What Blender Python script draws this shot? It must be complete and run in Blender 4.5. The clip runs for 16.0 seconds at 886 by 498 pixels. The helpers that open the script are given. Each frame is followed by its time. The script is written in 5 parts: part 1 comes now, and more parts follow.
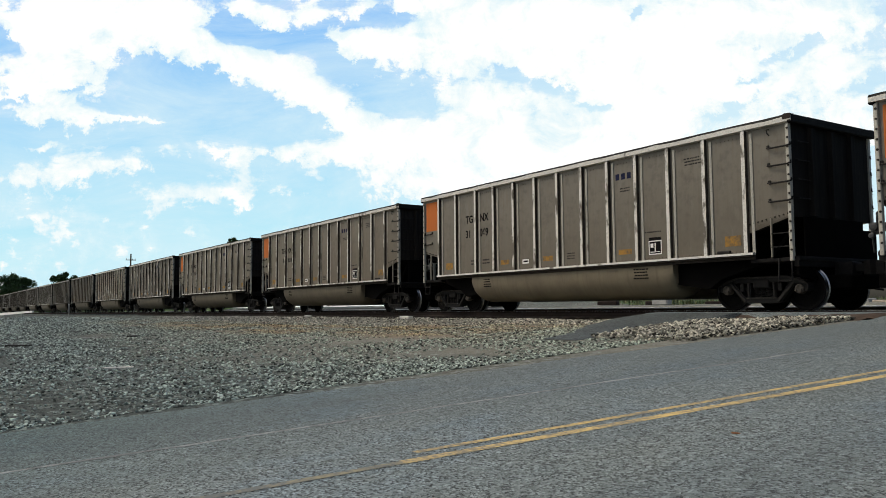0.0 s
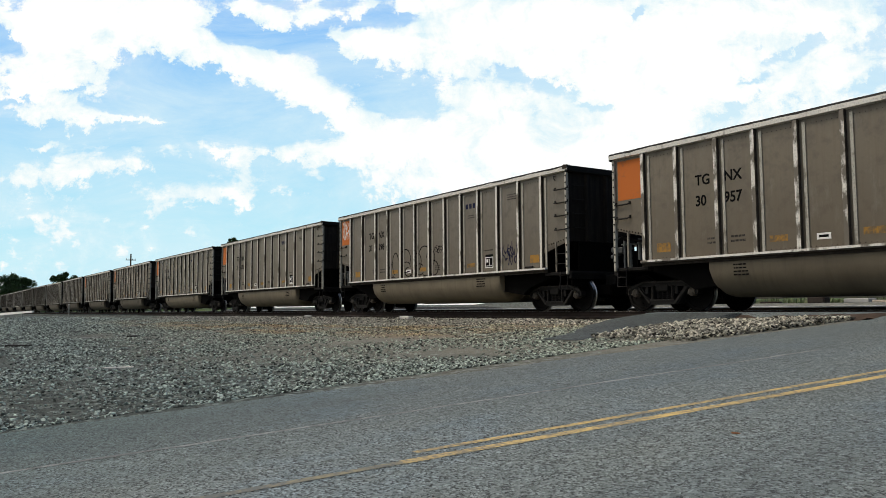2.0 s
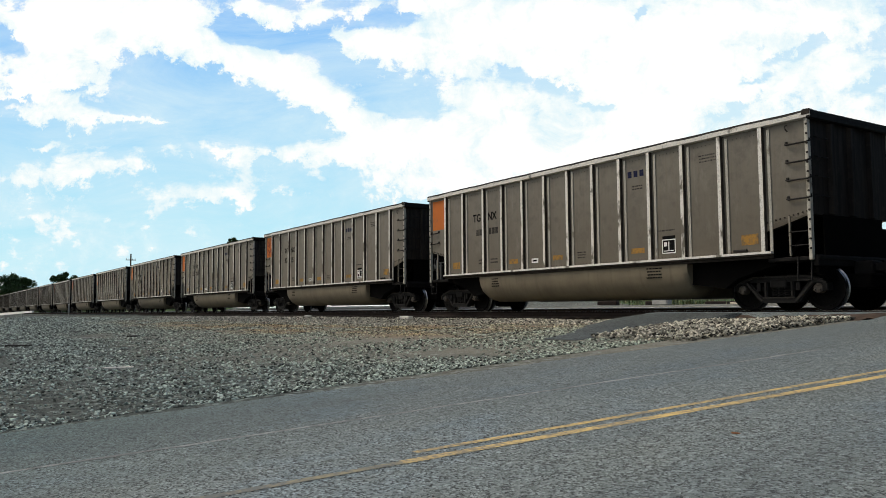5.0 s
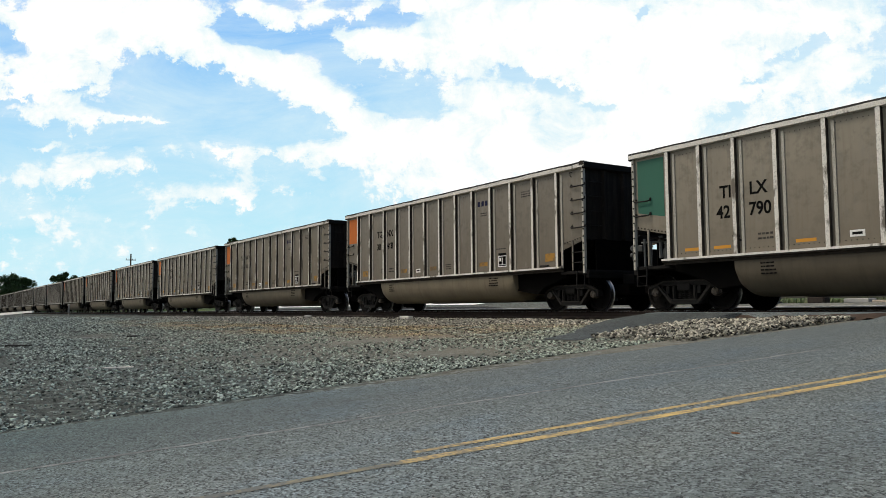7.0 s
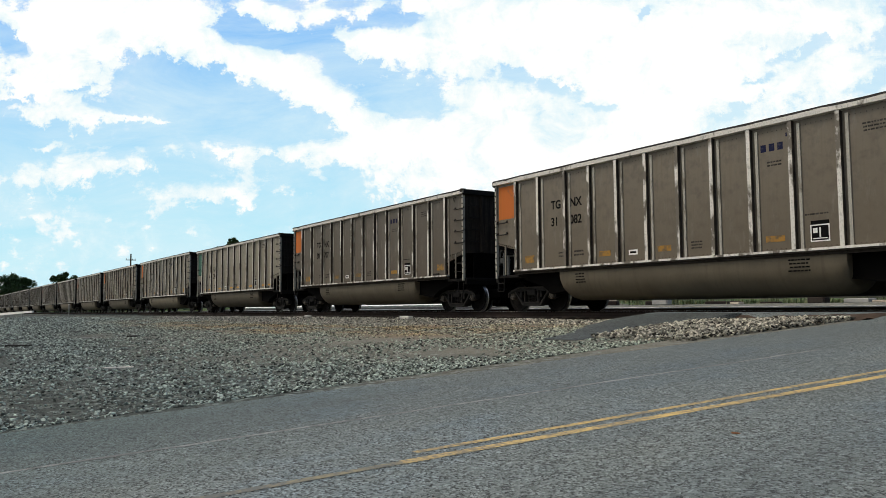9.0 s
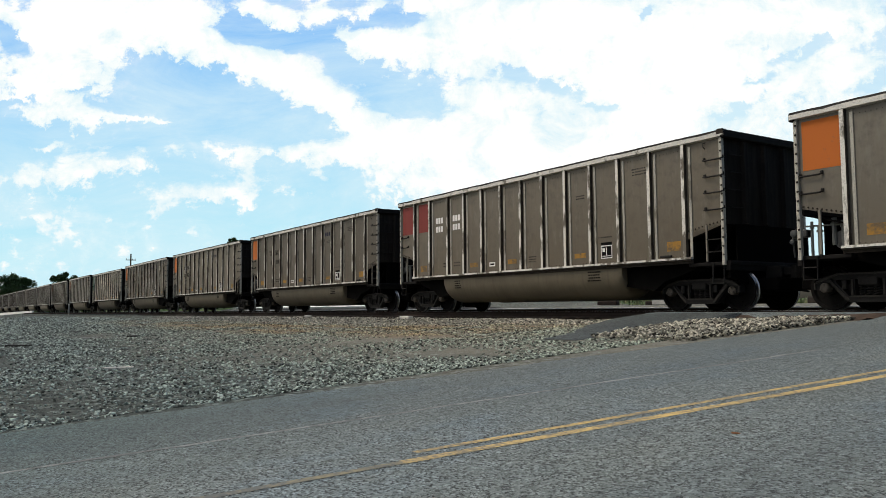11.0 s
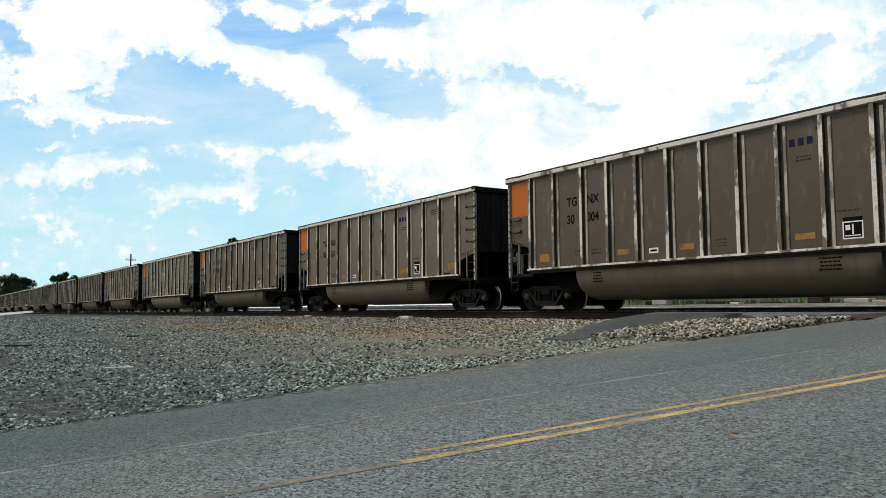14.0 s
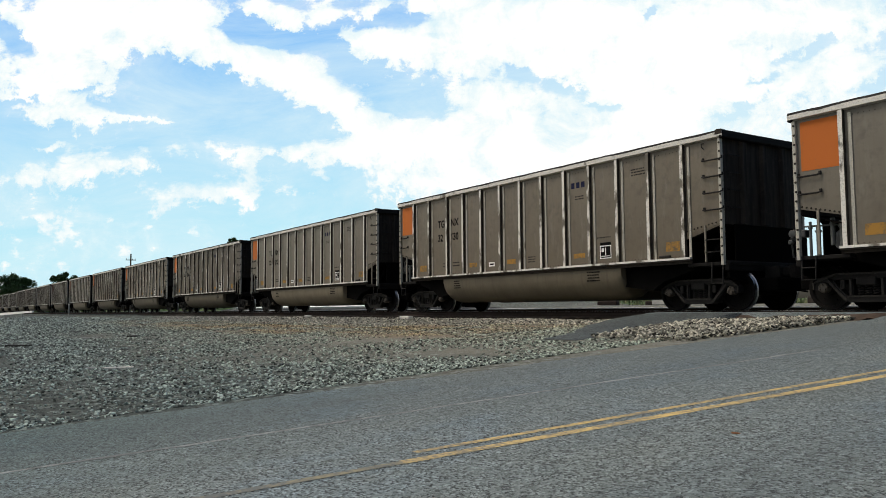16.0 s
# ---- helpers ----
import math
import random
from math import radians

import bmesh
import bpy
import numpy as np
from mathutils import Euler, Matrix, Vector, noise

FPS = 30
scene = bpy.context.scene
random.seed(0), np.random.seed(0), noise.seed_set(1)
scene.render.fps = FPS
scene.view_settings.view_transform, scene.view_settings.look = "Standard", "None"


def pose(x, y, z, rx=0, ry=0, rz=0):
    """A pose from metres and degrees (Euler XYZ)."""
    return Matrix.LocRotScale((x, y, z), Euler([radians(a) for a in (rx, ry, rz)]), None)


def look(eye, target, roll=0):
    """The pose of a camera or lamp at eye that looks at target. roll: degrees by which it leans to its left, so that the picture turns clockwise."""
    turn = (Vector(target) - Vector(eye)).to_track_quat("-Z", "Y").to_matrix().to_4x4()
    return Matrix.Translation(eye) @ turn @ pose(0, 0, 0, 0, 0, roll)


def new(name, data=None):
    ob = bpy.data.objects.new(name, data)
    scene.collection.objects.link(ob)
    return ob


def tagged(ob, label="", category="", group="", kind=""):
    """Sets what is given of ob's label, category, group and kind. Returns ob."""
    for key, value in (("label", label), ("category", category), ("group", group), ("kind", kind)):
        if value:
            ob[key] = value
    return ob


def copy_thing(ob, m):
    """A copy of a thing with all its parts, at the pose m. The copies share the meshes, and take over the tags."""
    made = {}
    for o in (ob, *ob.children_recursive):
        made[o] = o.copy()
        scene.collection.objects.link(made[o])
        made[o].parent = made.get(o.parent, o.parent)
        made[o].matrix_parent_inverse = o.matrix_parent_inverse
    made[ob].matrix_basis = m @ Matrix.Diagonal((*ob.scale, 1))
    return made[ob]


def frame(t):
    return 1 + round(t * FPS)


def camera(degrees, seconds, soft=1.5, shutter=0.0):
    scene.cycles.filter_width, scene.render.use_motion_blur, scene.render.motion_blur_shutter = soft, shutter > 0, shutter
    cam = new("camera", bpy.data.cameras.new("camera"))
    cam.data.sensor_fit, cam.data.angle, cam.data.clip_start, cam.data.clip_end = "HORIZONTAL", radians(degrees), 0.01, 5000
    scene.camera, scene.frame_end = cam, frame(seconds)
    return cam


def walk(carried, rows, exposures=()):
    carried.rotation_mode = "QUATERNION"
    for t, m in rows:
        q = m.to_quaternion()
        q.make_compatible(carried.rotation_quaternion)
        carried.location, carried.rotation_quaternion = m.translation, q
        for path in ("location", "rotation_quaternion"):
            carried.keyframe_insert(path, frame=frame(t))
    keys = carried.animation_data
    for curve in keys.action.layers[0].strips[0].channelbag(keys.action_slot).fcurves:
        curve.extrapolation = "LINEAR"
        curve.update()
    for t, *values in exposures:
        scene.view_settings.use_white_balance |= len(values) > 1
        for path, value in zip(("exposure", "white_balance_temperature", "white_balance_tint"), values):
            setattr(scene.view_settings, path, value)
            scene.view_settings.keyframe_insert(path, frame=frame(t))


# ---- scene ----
# World: x runs along the track (the train leaves towards -x), y away from the camera, z = 0 at the rail tops.
cam = camera(58.24, 16.0, soft=0.7)
EYE = Vector((0, 0, 0.07))
YAW, PITCH, ROLL = 56.88, 4.36, -0.4
AIM = Vector((-math.sin(radians(YAW)) * math.cos(radians(PITCH)), math.cos(radians(YAW)) * math.cos(radians(PITCH)), math.sin(radians(PITCH))))
STAND = look(EYE, EYE + AIM, ROLL)
walk(cam, [(0.0, STAND), (16.0, STAND)], exposures=[(0.0, 0.0, 6600, 6.5), (16.0, 0.0, 6600, 6.5)])

# ---------------------------------------------------------------- light
SUN_ELEVATION, SUN_AZIMUTH = 54.0, 225.0   # degrees; azimuth clockwise from +y
world = bpy.data.worlds.new("sky")
scene.world = world
world.use_nodes = True
wn = world.node_tree.nodes
wsky = wn.new("ShaderNodeTexSky")
wsky.sky_type = "NISHITA"
wsky.sun_disc = False
wsky.sun_elevation, wsky.sun_rotation = radians(SUN_ELEVATION), radians(SUN_AZIMUTH)
wsky.air_density, wsky.dust_density, wsky.ozone_density = 1.0, 5.0, 0.3
world.node_tree.links.new(wsky.outputs[0], wn["Background"].inputs[0])
wn["Background"].inputs[1].default_value = 0.125

sun_data = bpy.data.lights.new("sun", "SUN")
sun_data.energy, sun_data.angle, sun_data.color = 1.35, radians(14), (1.0, 0.93, 0.82)
sun = new("sun", sun_data)
az, el = radians(SUN_AZIMUTH), radians(SUN_ELEVATION)
SUN_WAY = Vector((math.sin(az) * math.cos(el), math.cos(az) * math.cos(el), math.sin(el)))
sun.matrix_basis = look(SUN_WAY * 60, (0, 0, 0))


# ---------------------------------------------------------------- materials
class Nodes:
    """Small helper round a material's node tree."""

    def __init__(self, name, metallic=0.0, rough=0.7, spec=0.4):
        self.mat = bpy.data.materials.new(name)
        self.mat.use_nodes = True
        self.t = self.mat.node_tree
        self.b = self.t.nodes["Principled BSDF"]
        self.b.inputs["Metallic"].default_value = metallic
        self.b.inputs["Roughness"].default_value = rough
        self.b.inputs["Specular IOR Level"].default_value = spec

    def n(self, kind, **inputs):
        node = self.t.nodes.new("ShaderNode" + kind)
        for key, value in inputs.items():
            self.put(node, key, value)
        return node

    def put(self, node, key, value):
        socket = node.inputs[int(key[1:])] if key[0] == "i" and key[1:].isdigit() else node.inputs[key]
        if isinstance(value, bpy.types.NodeSocket):
            self.t.links.new(value, socket)
        else:
            socket.default_value = value

    def coords(self, scale=(1, 1, 1), kind="Object", shift=(0, 0, 0)):
        m = self.n("Mapping", Vector=self.n("TexCoord").outputs[kind])
        m.inputs["Scale"].default_value = scale
        if isinstance(shift, bpy.types.NodeSocket):
            self.t.links.new(shift, m.inputs["Location"])
        else:
            m.inputs["Location"].default_value = shift
        return m.outputs[0]

    def noise(self, vec, scale, detail=4.0, rough=0.55, distortion=0.0):
        return self.n("TexNoise", Vector=vec, Scale=scale, Detail=detail, Roughness=rough, Distortion=distortion).outputs[0]

    def ramp(self, fac, lo, hi, a=0.0, b=1.0):
        m = self.n("MapRange", i0=fac, i1=lo, i2=hi, i3=a, i4=b)
        return m.outputs[0]

    def mix(self, fac, a, b, mode="MIX"):
        m = self.t.nodes.new("ShaderNodeMix")
        m.data_type, m.blend_type = "RGBA", mode
        for i, v in ((0, fac), (6, a), (7, b)):
            if isinstance(v, bpy.types.NodeSocket):
                self.t.links.new(v, m.inputs[i])
            else:
                m.inputs[i].default_value = v if i == 0 else (*v, 1.0)[:4]
        return m.outputs[2]

    def math(self, op, a, b=0.0, c=0.0):
        m = self.t.nodes.new("ShaderNodeMath")
        m.operation = op
        for i, v in enumerate((a, b, c)):
            if isinstance(v, bpy.types.NodeSocket):
                self.t.links.new(v, m.inputs[i])
            else:
                m.inputs[i].default_value = v
        return m.outputs[0]

    def base(self, colour):
        self.put(self.b, "Base Color", colour if isinstance(colour, bpy.types.NodeSocket) else (*colour, 1.0))

    def bump(self, height, strength=0.3, distance=0.01):
        self.put(self.b, "Normal", self.n("Bump", Height=height, Strength=strength, Distance=distance).outputs[0])

    def random(self):
        return self.n("ObjectInfo").outputs["Random"]


def plain(name, colour, rough=0.7, metallic=0.0, vary=0.25, scale=6.0, spec=0.4):
    """A weathered paint or metal: base colour broken by two scales of noise."""
    k = Nodes(name, metallic, rough, spec)
    v = k.coords()
    n1, n2 = k.noise(v, scale), k.noise(v, scale * 9, 3.0)
    f = k.math("MULTIPLY_ADD", n2, 0.4, k.math("MULTIPLY", n1, 0.6))
    dark = tuple(c * (1 - vary) for c in colour)
    light = tuple(min(1.0, c * (1 + vary)) for c in colour)
    k.base(k.mix(k.ramp(f, 0.3, 0.7), dark, light))
    k.put(k.b, "Roughness", k.ramp(n2, 0.3, 0.7, max(0.05, rough - 0.12), min(1.0, rough + 0.12)))
    k.bump(n2, 0.15, 0.004)
    return k.mat


def mat_panel():
    """Aluminium side sheets under coal dust, reflections painted as a darker foot; the tint comes from each object's
    colour.
    """
    k = Nodes("dusty_aluminium_sheet", 0.0, 0.45, 0.35)
    v = k.coords(shift=k.n("CombineXYZ", i0=k.math("MULTIPLY", k.random(), 40.0)).outputs[0])
    big = k.noise(v, 0.9, 3.0)
    fine = k.noise(v, 22.0, 4.0)
    streak = k.noise(k.coords((7.0, 1.0, 0.35), shift=k.n("CombineXYZ", i0=k.math("MULTIPLY", k.random(), 40.0)).outputs[0]), 2.0, 5.0)
    tint = k.n("ObjectInfo").outputs["Color"]
    c = k.mix(k.ramp(big, 0.35, 0.7), tint, k.mix(0.3, tint, (0.11, 0.1, 0.085)))
    c = k.mix(k.ramp(streak, 0.5, 0.75, 0.0, 0.55), c, k.mix(0.55, tint, (0.1, 0.065, 0.037)))
    c = k.mix(k.ramp(fine, 0.55, 0.8, 0.0, 0.14), c, (0.3, 0.28, 0.24))
    c = k.mix(k.ramp(k.noise(v, 5.0, 5.0, 0.6), 0.48, 0.72, 0.0, 0.45), c, (0.055, 0.048, 0.04))
    z = k.n("SeparateXYZ", Vector=k.coords()).outputs[2]
    # Reflected sky and ground painted in: browner and darker toward the foot.
    gloss_fade = k.math("ADD", z, k.math("MULTIPLY", k.noise(v, 1.6, 5.0, 0.6), 1.2))
    c = k.mix(k.ramp(gloss_fade, 1.9, 4.1, 0.75, 0.0), c, k.mix(0.55, tint, (0.06, 0.042, 0.022)))
    scuff = k.noise(k.coords((3.0, 1.0, 0.8), shift=k.n("CombineXYZ", i0=k.math("MULTIPLY", k.random(), 70.0)).outputs[0]), 1.5, 6.0, 0.7)
    c = k.mix(k.ramp(scuff, 0.56, 0.7, 0.0, 0.4), c, (0.2, 0.19, 0.165))
    k.base(c)
    k.put(k.b, "Roughness", k.ramp(fine, 0.3, 0.7, 0.36, 0.55))
    k.b.inputs["Sheen Weight"].default_value = 0.08
    k.b.inputs["Sheen Roughness"].default_value = 0.45
    k.b.inputs["Sheen Tint"].default_value = (1.0, 0.93, 0.82, 1.0)
    k.bump(big, 0.25, 0.02)
    return k.mat


def mat_rib(name, dull, bright, share=0.5):
    """Bare aluminium extrusions, bright where the dust has rubbed away and dark where it clings."""
    k = Nodes(name, 0.15, 0.5, 0.5)
    v = k.coords(shift=k.n("CombineXYZ", i0=k.math("MULTIPLY", k.random(), 60.0), i2=k.math("MULTIPLY", k.random(), 30.0)).outputs[0])
    worn = k.noise(k.coords((1.6, 1.6, 0.75), shift=k.n("CombineXYZ", i2=k.math("MULTIPLY", k.random(), 50.0)).outputs[0]), 1.8, 5.0, 0.6)
    fine = k.noise(v, 30.0, 4.0)
    wear = k.math("SUBTRACT", worn, k.n("SeparateColor", Color=k.n("ObjectInfo").outputs["Color"]).outputs[0])
    c = k.mix(k.ramp(wear, share - 0.45, share - 0.37), dull, bright)
    c = k.mix(k.ramp(fine, 0.5, 0.75, 0.0, 0.5), c, tuple(x * 0.8 for x in dull))
    k.base(c)
    k.bump(fine, 0.2, 0.004)
    return k.mat


def mat_tub():
    k = Nodes("dusty_tub_sheet", 0.0, 0.6, 0.35)
    v = k.coords()
    big, fine = k.noise(v, 1.4, 4.0), k.noise(v, 18.0, 4.0)
    c = k.mix(k.ramp(big, 0.35, 0.7), (0.145, 0.126, 0.09), (0.105, 0.09, 0.064))
    c = k.mix(k.ramp(fine, 0.55, 0.8, 0.0, 0.4), c, (0.08, 0.07, 0.06))
    c = k.mix(k.ramp(k.noise(k.coords((6.0, 1.0, 0.6)), 1.5, 5.0), 0.52, 0.7, 0.0, 0.4), c, (0.075, 0.06, 0.042))
    k.base(k.mix(1.0, c, k.n("ObjectInfo").outputs["Color"], "MULTIPLY"))
    k.bump(fine, 0.15, 0.005)
    return k.mat


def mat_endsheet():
    """End sheets blackened by coal in runs, the ends' shade put into the colour too; each car's grime comes from its
    object colour.
    """
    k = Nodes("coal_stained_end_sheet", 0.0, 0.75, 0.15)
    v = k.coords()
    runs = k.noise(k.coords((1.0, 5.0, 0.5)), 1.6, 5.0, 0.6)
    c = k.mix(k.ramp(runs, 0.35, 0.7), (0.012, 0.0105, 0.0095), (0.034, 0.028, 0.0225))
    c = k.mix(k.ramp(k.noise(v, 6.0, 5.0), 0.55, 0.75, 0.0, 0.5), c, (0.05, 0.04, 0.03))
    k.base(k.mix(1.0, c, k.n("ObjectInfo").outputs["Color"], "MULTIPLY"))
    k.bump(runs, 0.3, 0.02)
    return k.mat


def mat_asphalt(name, gain=1.0, scale=72.0):
    """Worn chip-seal: pale chips in dark binder, dimmed toward the near left for lens falloff."""
    k = Nodes(name, 0.0, 0.85, 0.3)
    v = k.coords()
    chips = k.n("TexVoronoi", Vector=v, Scale=scale)
    value = k.n("SeparateColor", Color=chips.outputs["Color"]).outputs[0]
    grit = k.n("SeparateColor", Color=k.n("TexVoronoi", Vector=v, Scale=scale * 2.3).outputs["Color"]).outputs[1]
    clump = k.n("SeparateColor", Color=k.n("TexVoronoi", Vector=v, Scale=scale * 0.4).outputs["Color"]).outputs[2]
    patch, tone = k.noise(v, 0.45, 4.0), k.noise(k.coords((1.0, 0.12, 1.0)), 1.1, 3.0)
    c = k.mix(k.ramp(value, 0.15, 0.95), tuple(x * gain for x in (0.012, 0.0138, 0.0136)), tuple(x * gain for x in (0.3, 0.325, 0.32)))
    c = k.mix(k.ramp(grit, 0.72, 0.95, 0.0, 0.6), c, tuple(x * gain for x in (0.4, 0.425, 0.42)))
    c = k.mix(k.ramp(clump, 0.1, 0.9, 0.0, 0.75), c, k.mix(1.0, c, (0.42, 0.42, 0.42), "MULTIPLY"))
    c = k.mix(k.ramp(clump, 0.75, 0.95, 0.0, 0.5), c, tuple(x * gain for x in (0.25, 0.265, 0.26)))
    c = k.mix(k.ramp(patch, 0.35, 0.65, 0.0, 0.22), c, tuple(x * gain for x in (0.094, 0.105, 0.107)))
    c = k.mix(k.ramp(tone, 0.45, 0.7, 0.0, 0.3), c, tuple(x * gain for x in (0.066, 0.074, 0.076)))
    hue = k.noise(k.coords((0.8, 0.35, 1.0)), 1.3, 5.0, 0.6)
    c = k.mix(k.ramp(hue, 0.52, 0.7, 0.0, 1.0), c, (0.92, 1.0, 1.1), "MULTIPLY")
    c = k.mix(k.ramp(hue, 0.48, 0.3, 0.0, 1.0), c, (1.03, 1.0, 0.96), "MULTIPLY")
    p = k.n("SeparateXYZ", Vector=v)
    # Lens falloff toward the near left, multiplied into the asphalt colour.
    lens_fade = k.math("MULTIPLY_ADD", p.outputs[1], 0.8, k.math("ADD", p.outputs[0], k.math("MULTIPLY", k.noise(v, 0.7, 3.0), 1.4)))
    c = k.mix(k.ramp(lens_fade, -6.6, -2.6, 1.0, 0.0), c, (0.5, 0.62, 0.62), "MULTIPLY")
    c = k.mix(1.0, c, (1.1, 1.2, 1.22), "MULTIPLY")
    k.base(c)
    k.bump(chips.outputs["Distance"], 0.8, 0.006)
    return k.mat


def rust_band(k):
    """A rusty streak of fines that runs beside the ballast."""
    p = k.n("SeparateXYZ", Vector=k.coords())
    y = k.math("ADD", p.outputs[1], k.math("MULTIPLY", k.noise(k.coords((0.3, 0.6, 1.0)), 0.6, 4.0), 3.0))
    band = k.math("MULTIPLY", k.ramp(y, 9.6, 11.0), k.ramp(y, 14.6, 13.4))
    band = k.math("MULTIPLY", band, k.math("MULTIPLY", k.ramp(p.outputs[0], -62.0, -30.0), k.ramp(p.outputs[0], -11.0, -15.5)))
    spots = k.ramp(k.noise(k.coords((0.35, 1.2, 1.0)), 0.75, 5.0, 0.6), 0.38, 0.56)
    return k.math("MULTIPLY", k.math("MULTIPLY", band, spots), 0.72)


def tan_fines(k):
    """Tan dust that has blown over the lot near the level crossing."""
    p = k.n("SeparateXYZ", Vector=k.coords())
    y = k.math("MULTIPLY_ADD", k.noise(k.coords(), 0.8, 4.0), 5.0, p.outputs[1])
    return k.math("MULTIPLY", k.ramp(y, 5.5, 10.5), k.ramp(p.outputs[0], -46.0, -16.0, 0.0, 0.5))


def mat_gravel():
    k = Nodes("packed_gravel", 0.0, 0.95, 0.2)
    v = k.coords()
    stones = k.n("TexVoronoi", Vector=v, Scale=24.0)
    value = k.n("SeparateColor", Color=stones.outputs["Color"]).outputs[0]
    patch = k.noise(v, 0.22, 5.0)
    c = k.mix(k.ramp(value, 0.1, 0.95), (0.012, 0.0155, 0.0145), (0.27, 0.32, 0.3))
    c = k.mix(k.ramp(patch, 0.4, 0.65, 0.0, 0.5), c, (0.06, 0.068, 0.06))
    clump = k.n("TexVoronoi", Vector=v, Scale=6.0).outputs["Distance"]
    c = k.mix(k.ramp(clump, 0.25, 0.6, 0.0, 0.7), c, (0.016, 0.019, 0.017))
    c = k.mix(tan_fines(k), c, (0.28, 0.258, 0.205))
    c = k.mix(rust_band(k), c, (0.22, 0.14, 0.075))
    k.base(c)
    k.bump(stones.outputs["Distance"], 1.0, 0.025)
    return k.mat


def mat_stone(name, lo, hi):
    k = Nodes(name, 0.0, 0.9, 0.25)
    r = k.n("NewGeometry").outputs["Random Per Island"]
    fine = k.noise(k.coords(), 30.0, 3.0)
    c = k.mix(k.math("POWER", r, 1.5), lo, hi)
    c = k.mix(tan_fines(k), c, k.mix(1.0, c, (1.22, 1.13, 0.92), "MULTIPLY"))
    c = k.mix(rust_band(k), c, k.mix(1.0, c, (1.25, 0.8, 0.45), "MULTIPLY"))
    c = k.mix(k.ramp(fine, 0.45, 0.75, 0.0, 0.4), c, tuple(x * 0.55 for x in lo))
    k.base(c)
    return k.mat


def mat_paint(name, colour, wear=0.5, under=(0.13, 0.135, 0.135), scale=18.0, spec=0.3):
    k = Nodes(name, 0.0, 0.75, spec)
    v = k.coords(shift=k.n("CombineXYZ", i0=k.math("MULTIPLY", k.random(), 50.0), i2=k.math("MULTIPLY", k.random(), 90.0)).outputs[0])
    n1, n2 = k.noise(v, scale, 5.0, 0.7), k.noise(v, 1.3, 3.0)
    f = k.ramp(k.math("ADD", k.math("MULTIPLY", n1, 0.7), k.math("MULTIPLY", n2, 0.5)), wear + 0.06, wear + 0.2)
    k.base(k.mix(f, colour, under))
    return k.mat


def mat_leaf(name, a, b):
    k = Nodes(name, 0.0, 0.6, 0.3)
    k.base(k.mix(k.n("NewGeometry").outputs["Random Per Island"], a, b))
    return k.mat


def mat_grass():
    k = Nodes("dry_grass", 0.0, 0.9, 0.2)
    v = k.coords()
    n1, n2 = k.noise(v, 0.05, 4.0), k.noise(v, 3.0, 4.0)
    c = k.mix(k.ramp(n1, 0.4, 0.6), (0.04, 0.085, 0.02), (0.09, 0.12, 0.035))
    c = k.mix(k.ramp(n2, 0.45, 0.7, 0.0, 0.6), c, (0.06, 0.075, 0.03))
    k.base(c)
    return k.mat


M_PANEL, M_TUB = mat_panel(), mat_tub()
M_RIB = mat_rib("worn_aluminium_extrusion", (0.135, 0.118, 0.095), (0.68, 0.66, 0.61), 0.4)
M_STRIP = mat_rib("dusty_flange_strip", (0.19, 0.172, 0.138), (0.42, 0.4, 0.345), 0.34)
# The finer asphalt's lower gain stands in for lens falloff as well.
M_ASPHALT, M_DIMASPHALT = mat_asphalt("worn_asphalt", 0.86), mat_asphalt("older_fine_asphalt", 0.78, 80.0)
M_APRON = mat_asphalt("old_dark_asphalt", 0.37, 60.0)
M_GRAVEL, M_GRASS = mat_gravel(), mat_grass()
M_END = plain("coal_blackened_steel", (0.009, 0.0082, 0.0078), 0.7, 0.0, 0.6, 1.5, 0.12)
# Blacker than coal: the shade under the car bodies, put into the colour.
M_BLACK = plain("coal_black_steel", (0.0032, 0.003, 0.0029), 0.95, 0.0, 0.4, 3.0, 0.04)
M_ENDSHEET = mat_endsheet()
M_DARKBANK = plain("black_cinder_bank", (0.02, 0.02, 0.019), 0.95, 0.0, 0.6, 1.5, 0.1)
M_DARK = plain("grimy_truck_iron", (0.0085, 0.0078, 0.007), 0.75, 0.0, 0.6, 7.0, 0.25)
M_LITEDGE = plain("rubbed_truck_iron", (0.021, 0.019, 0.016), 0.7, 0.0, 0.6, 11.0, 0.25)
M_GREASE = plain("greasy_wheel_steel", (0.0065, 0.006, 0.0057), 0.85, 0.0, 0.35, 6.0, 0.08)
M_TREAD = plain("polished_wheel_tread", (0.4, 0.4, 0.4), 0.3, 1.0, 0.1, 20.0)
M_CAP = plain("bearing_cap_steel", (0.075, 0.062, 0.047), 0.6, 0.0, 0.4, 20.0)
M_PIPE = plain("grimy_pipe_paint", (0.11, 0.115, 0.11), 0.5, 0.0, 0.25, 12.0)
M_VALVE = plain("blue_grey_valve_paint", (0.03, 0.033, 0.034), 0.5, 0.0, 0.2, 9.0)
M_GREYSTEEL = plain("grey_painted_steel", (0.13, 0.135, 0.135), 0.5, 0.0, 0.25, 8.0)
M_RUNG = plain("black_grab_iron", (0.015, 0.014, 0.013), 0.7, 0.0, 0.3, 15.0, 0.2)
M_DARKTRIM = plain("caked_coal_dust", (0.036, 0.031, 0.026), 0.95, 0.0, 0.5, 7.0, 0.08)
# Shade beside the stakes put into a dark side colour; rivets share it.
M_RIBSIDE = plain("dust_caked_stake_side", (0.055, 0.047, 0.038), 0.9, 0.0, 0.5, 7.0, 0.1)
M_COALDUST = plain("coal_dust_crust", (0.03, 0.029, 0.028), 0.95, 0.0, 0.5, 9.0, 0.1)
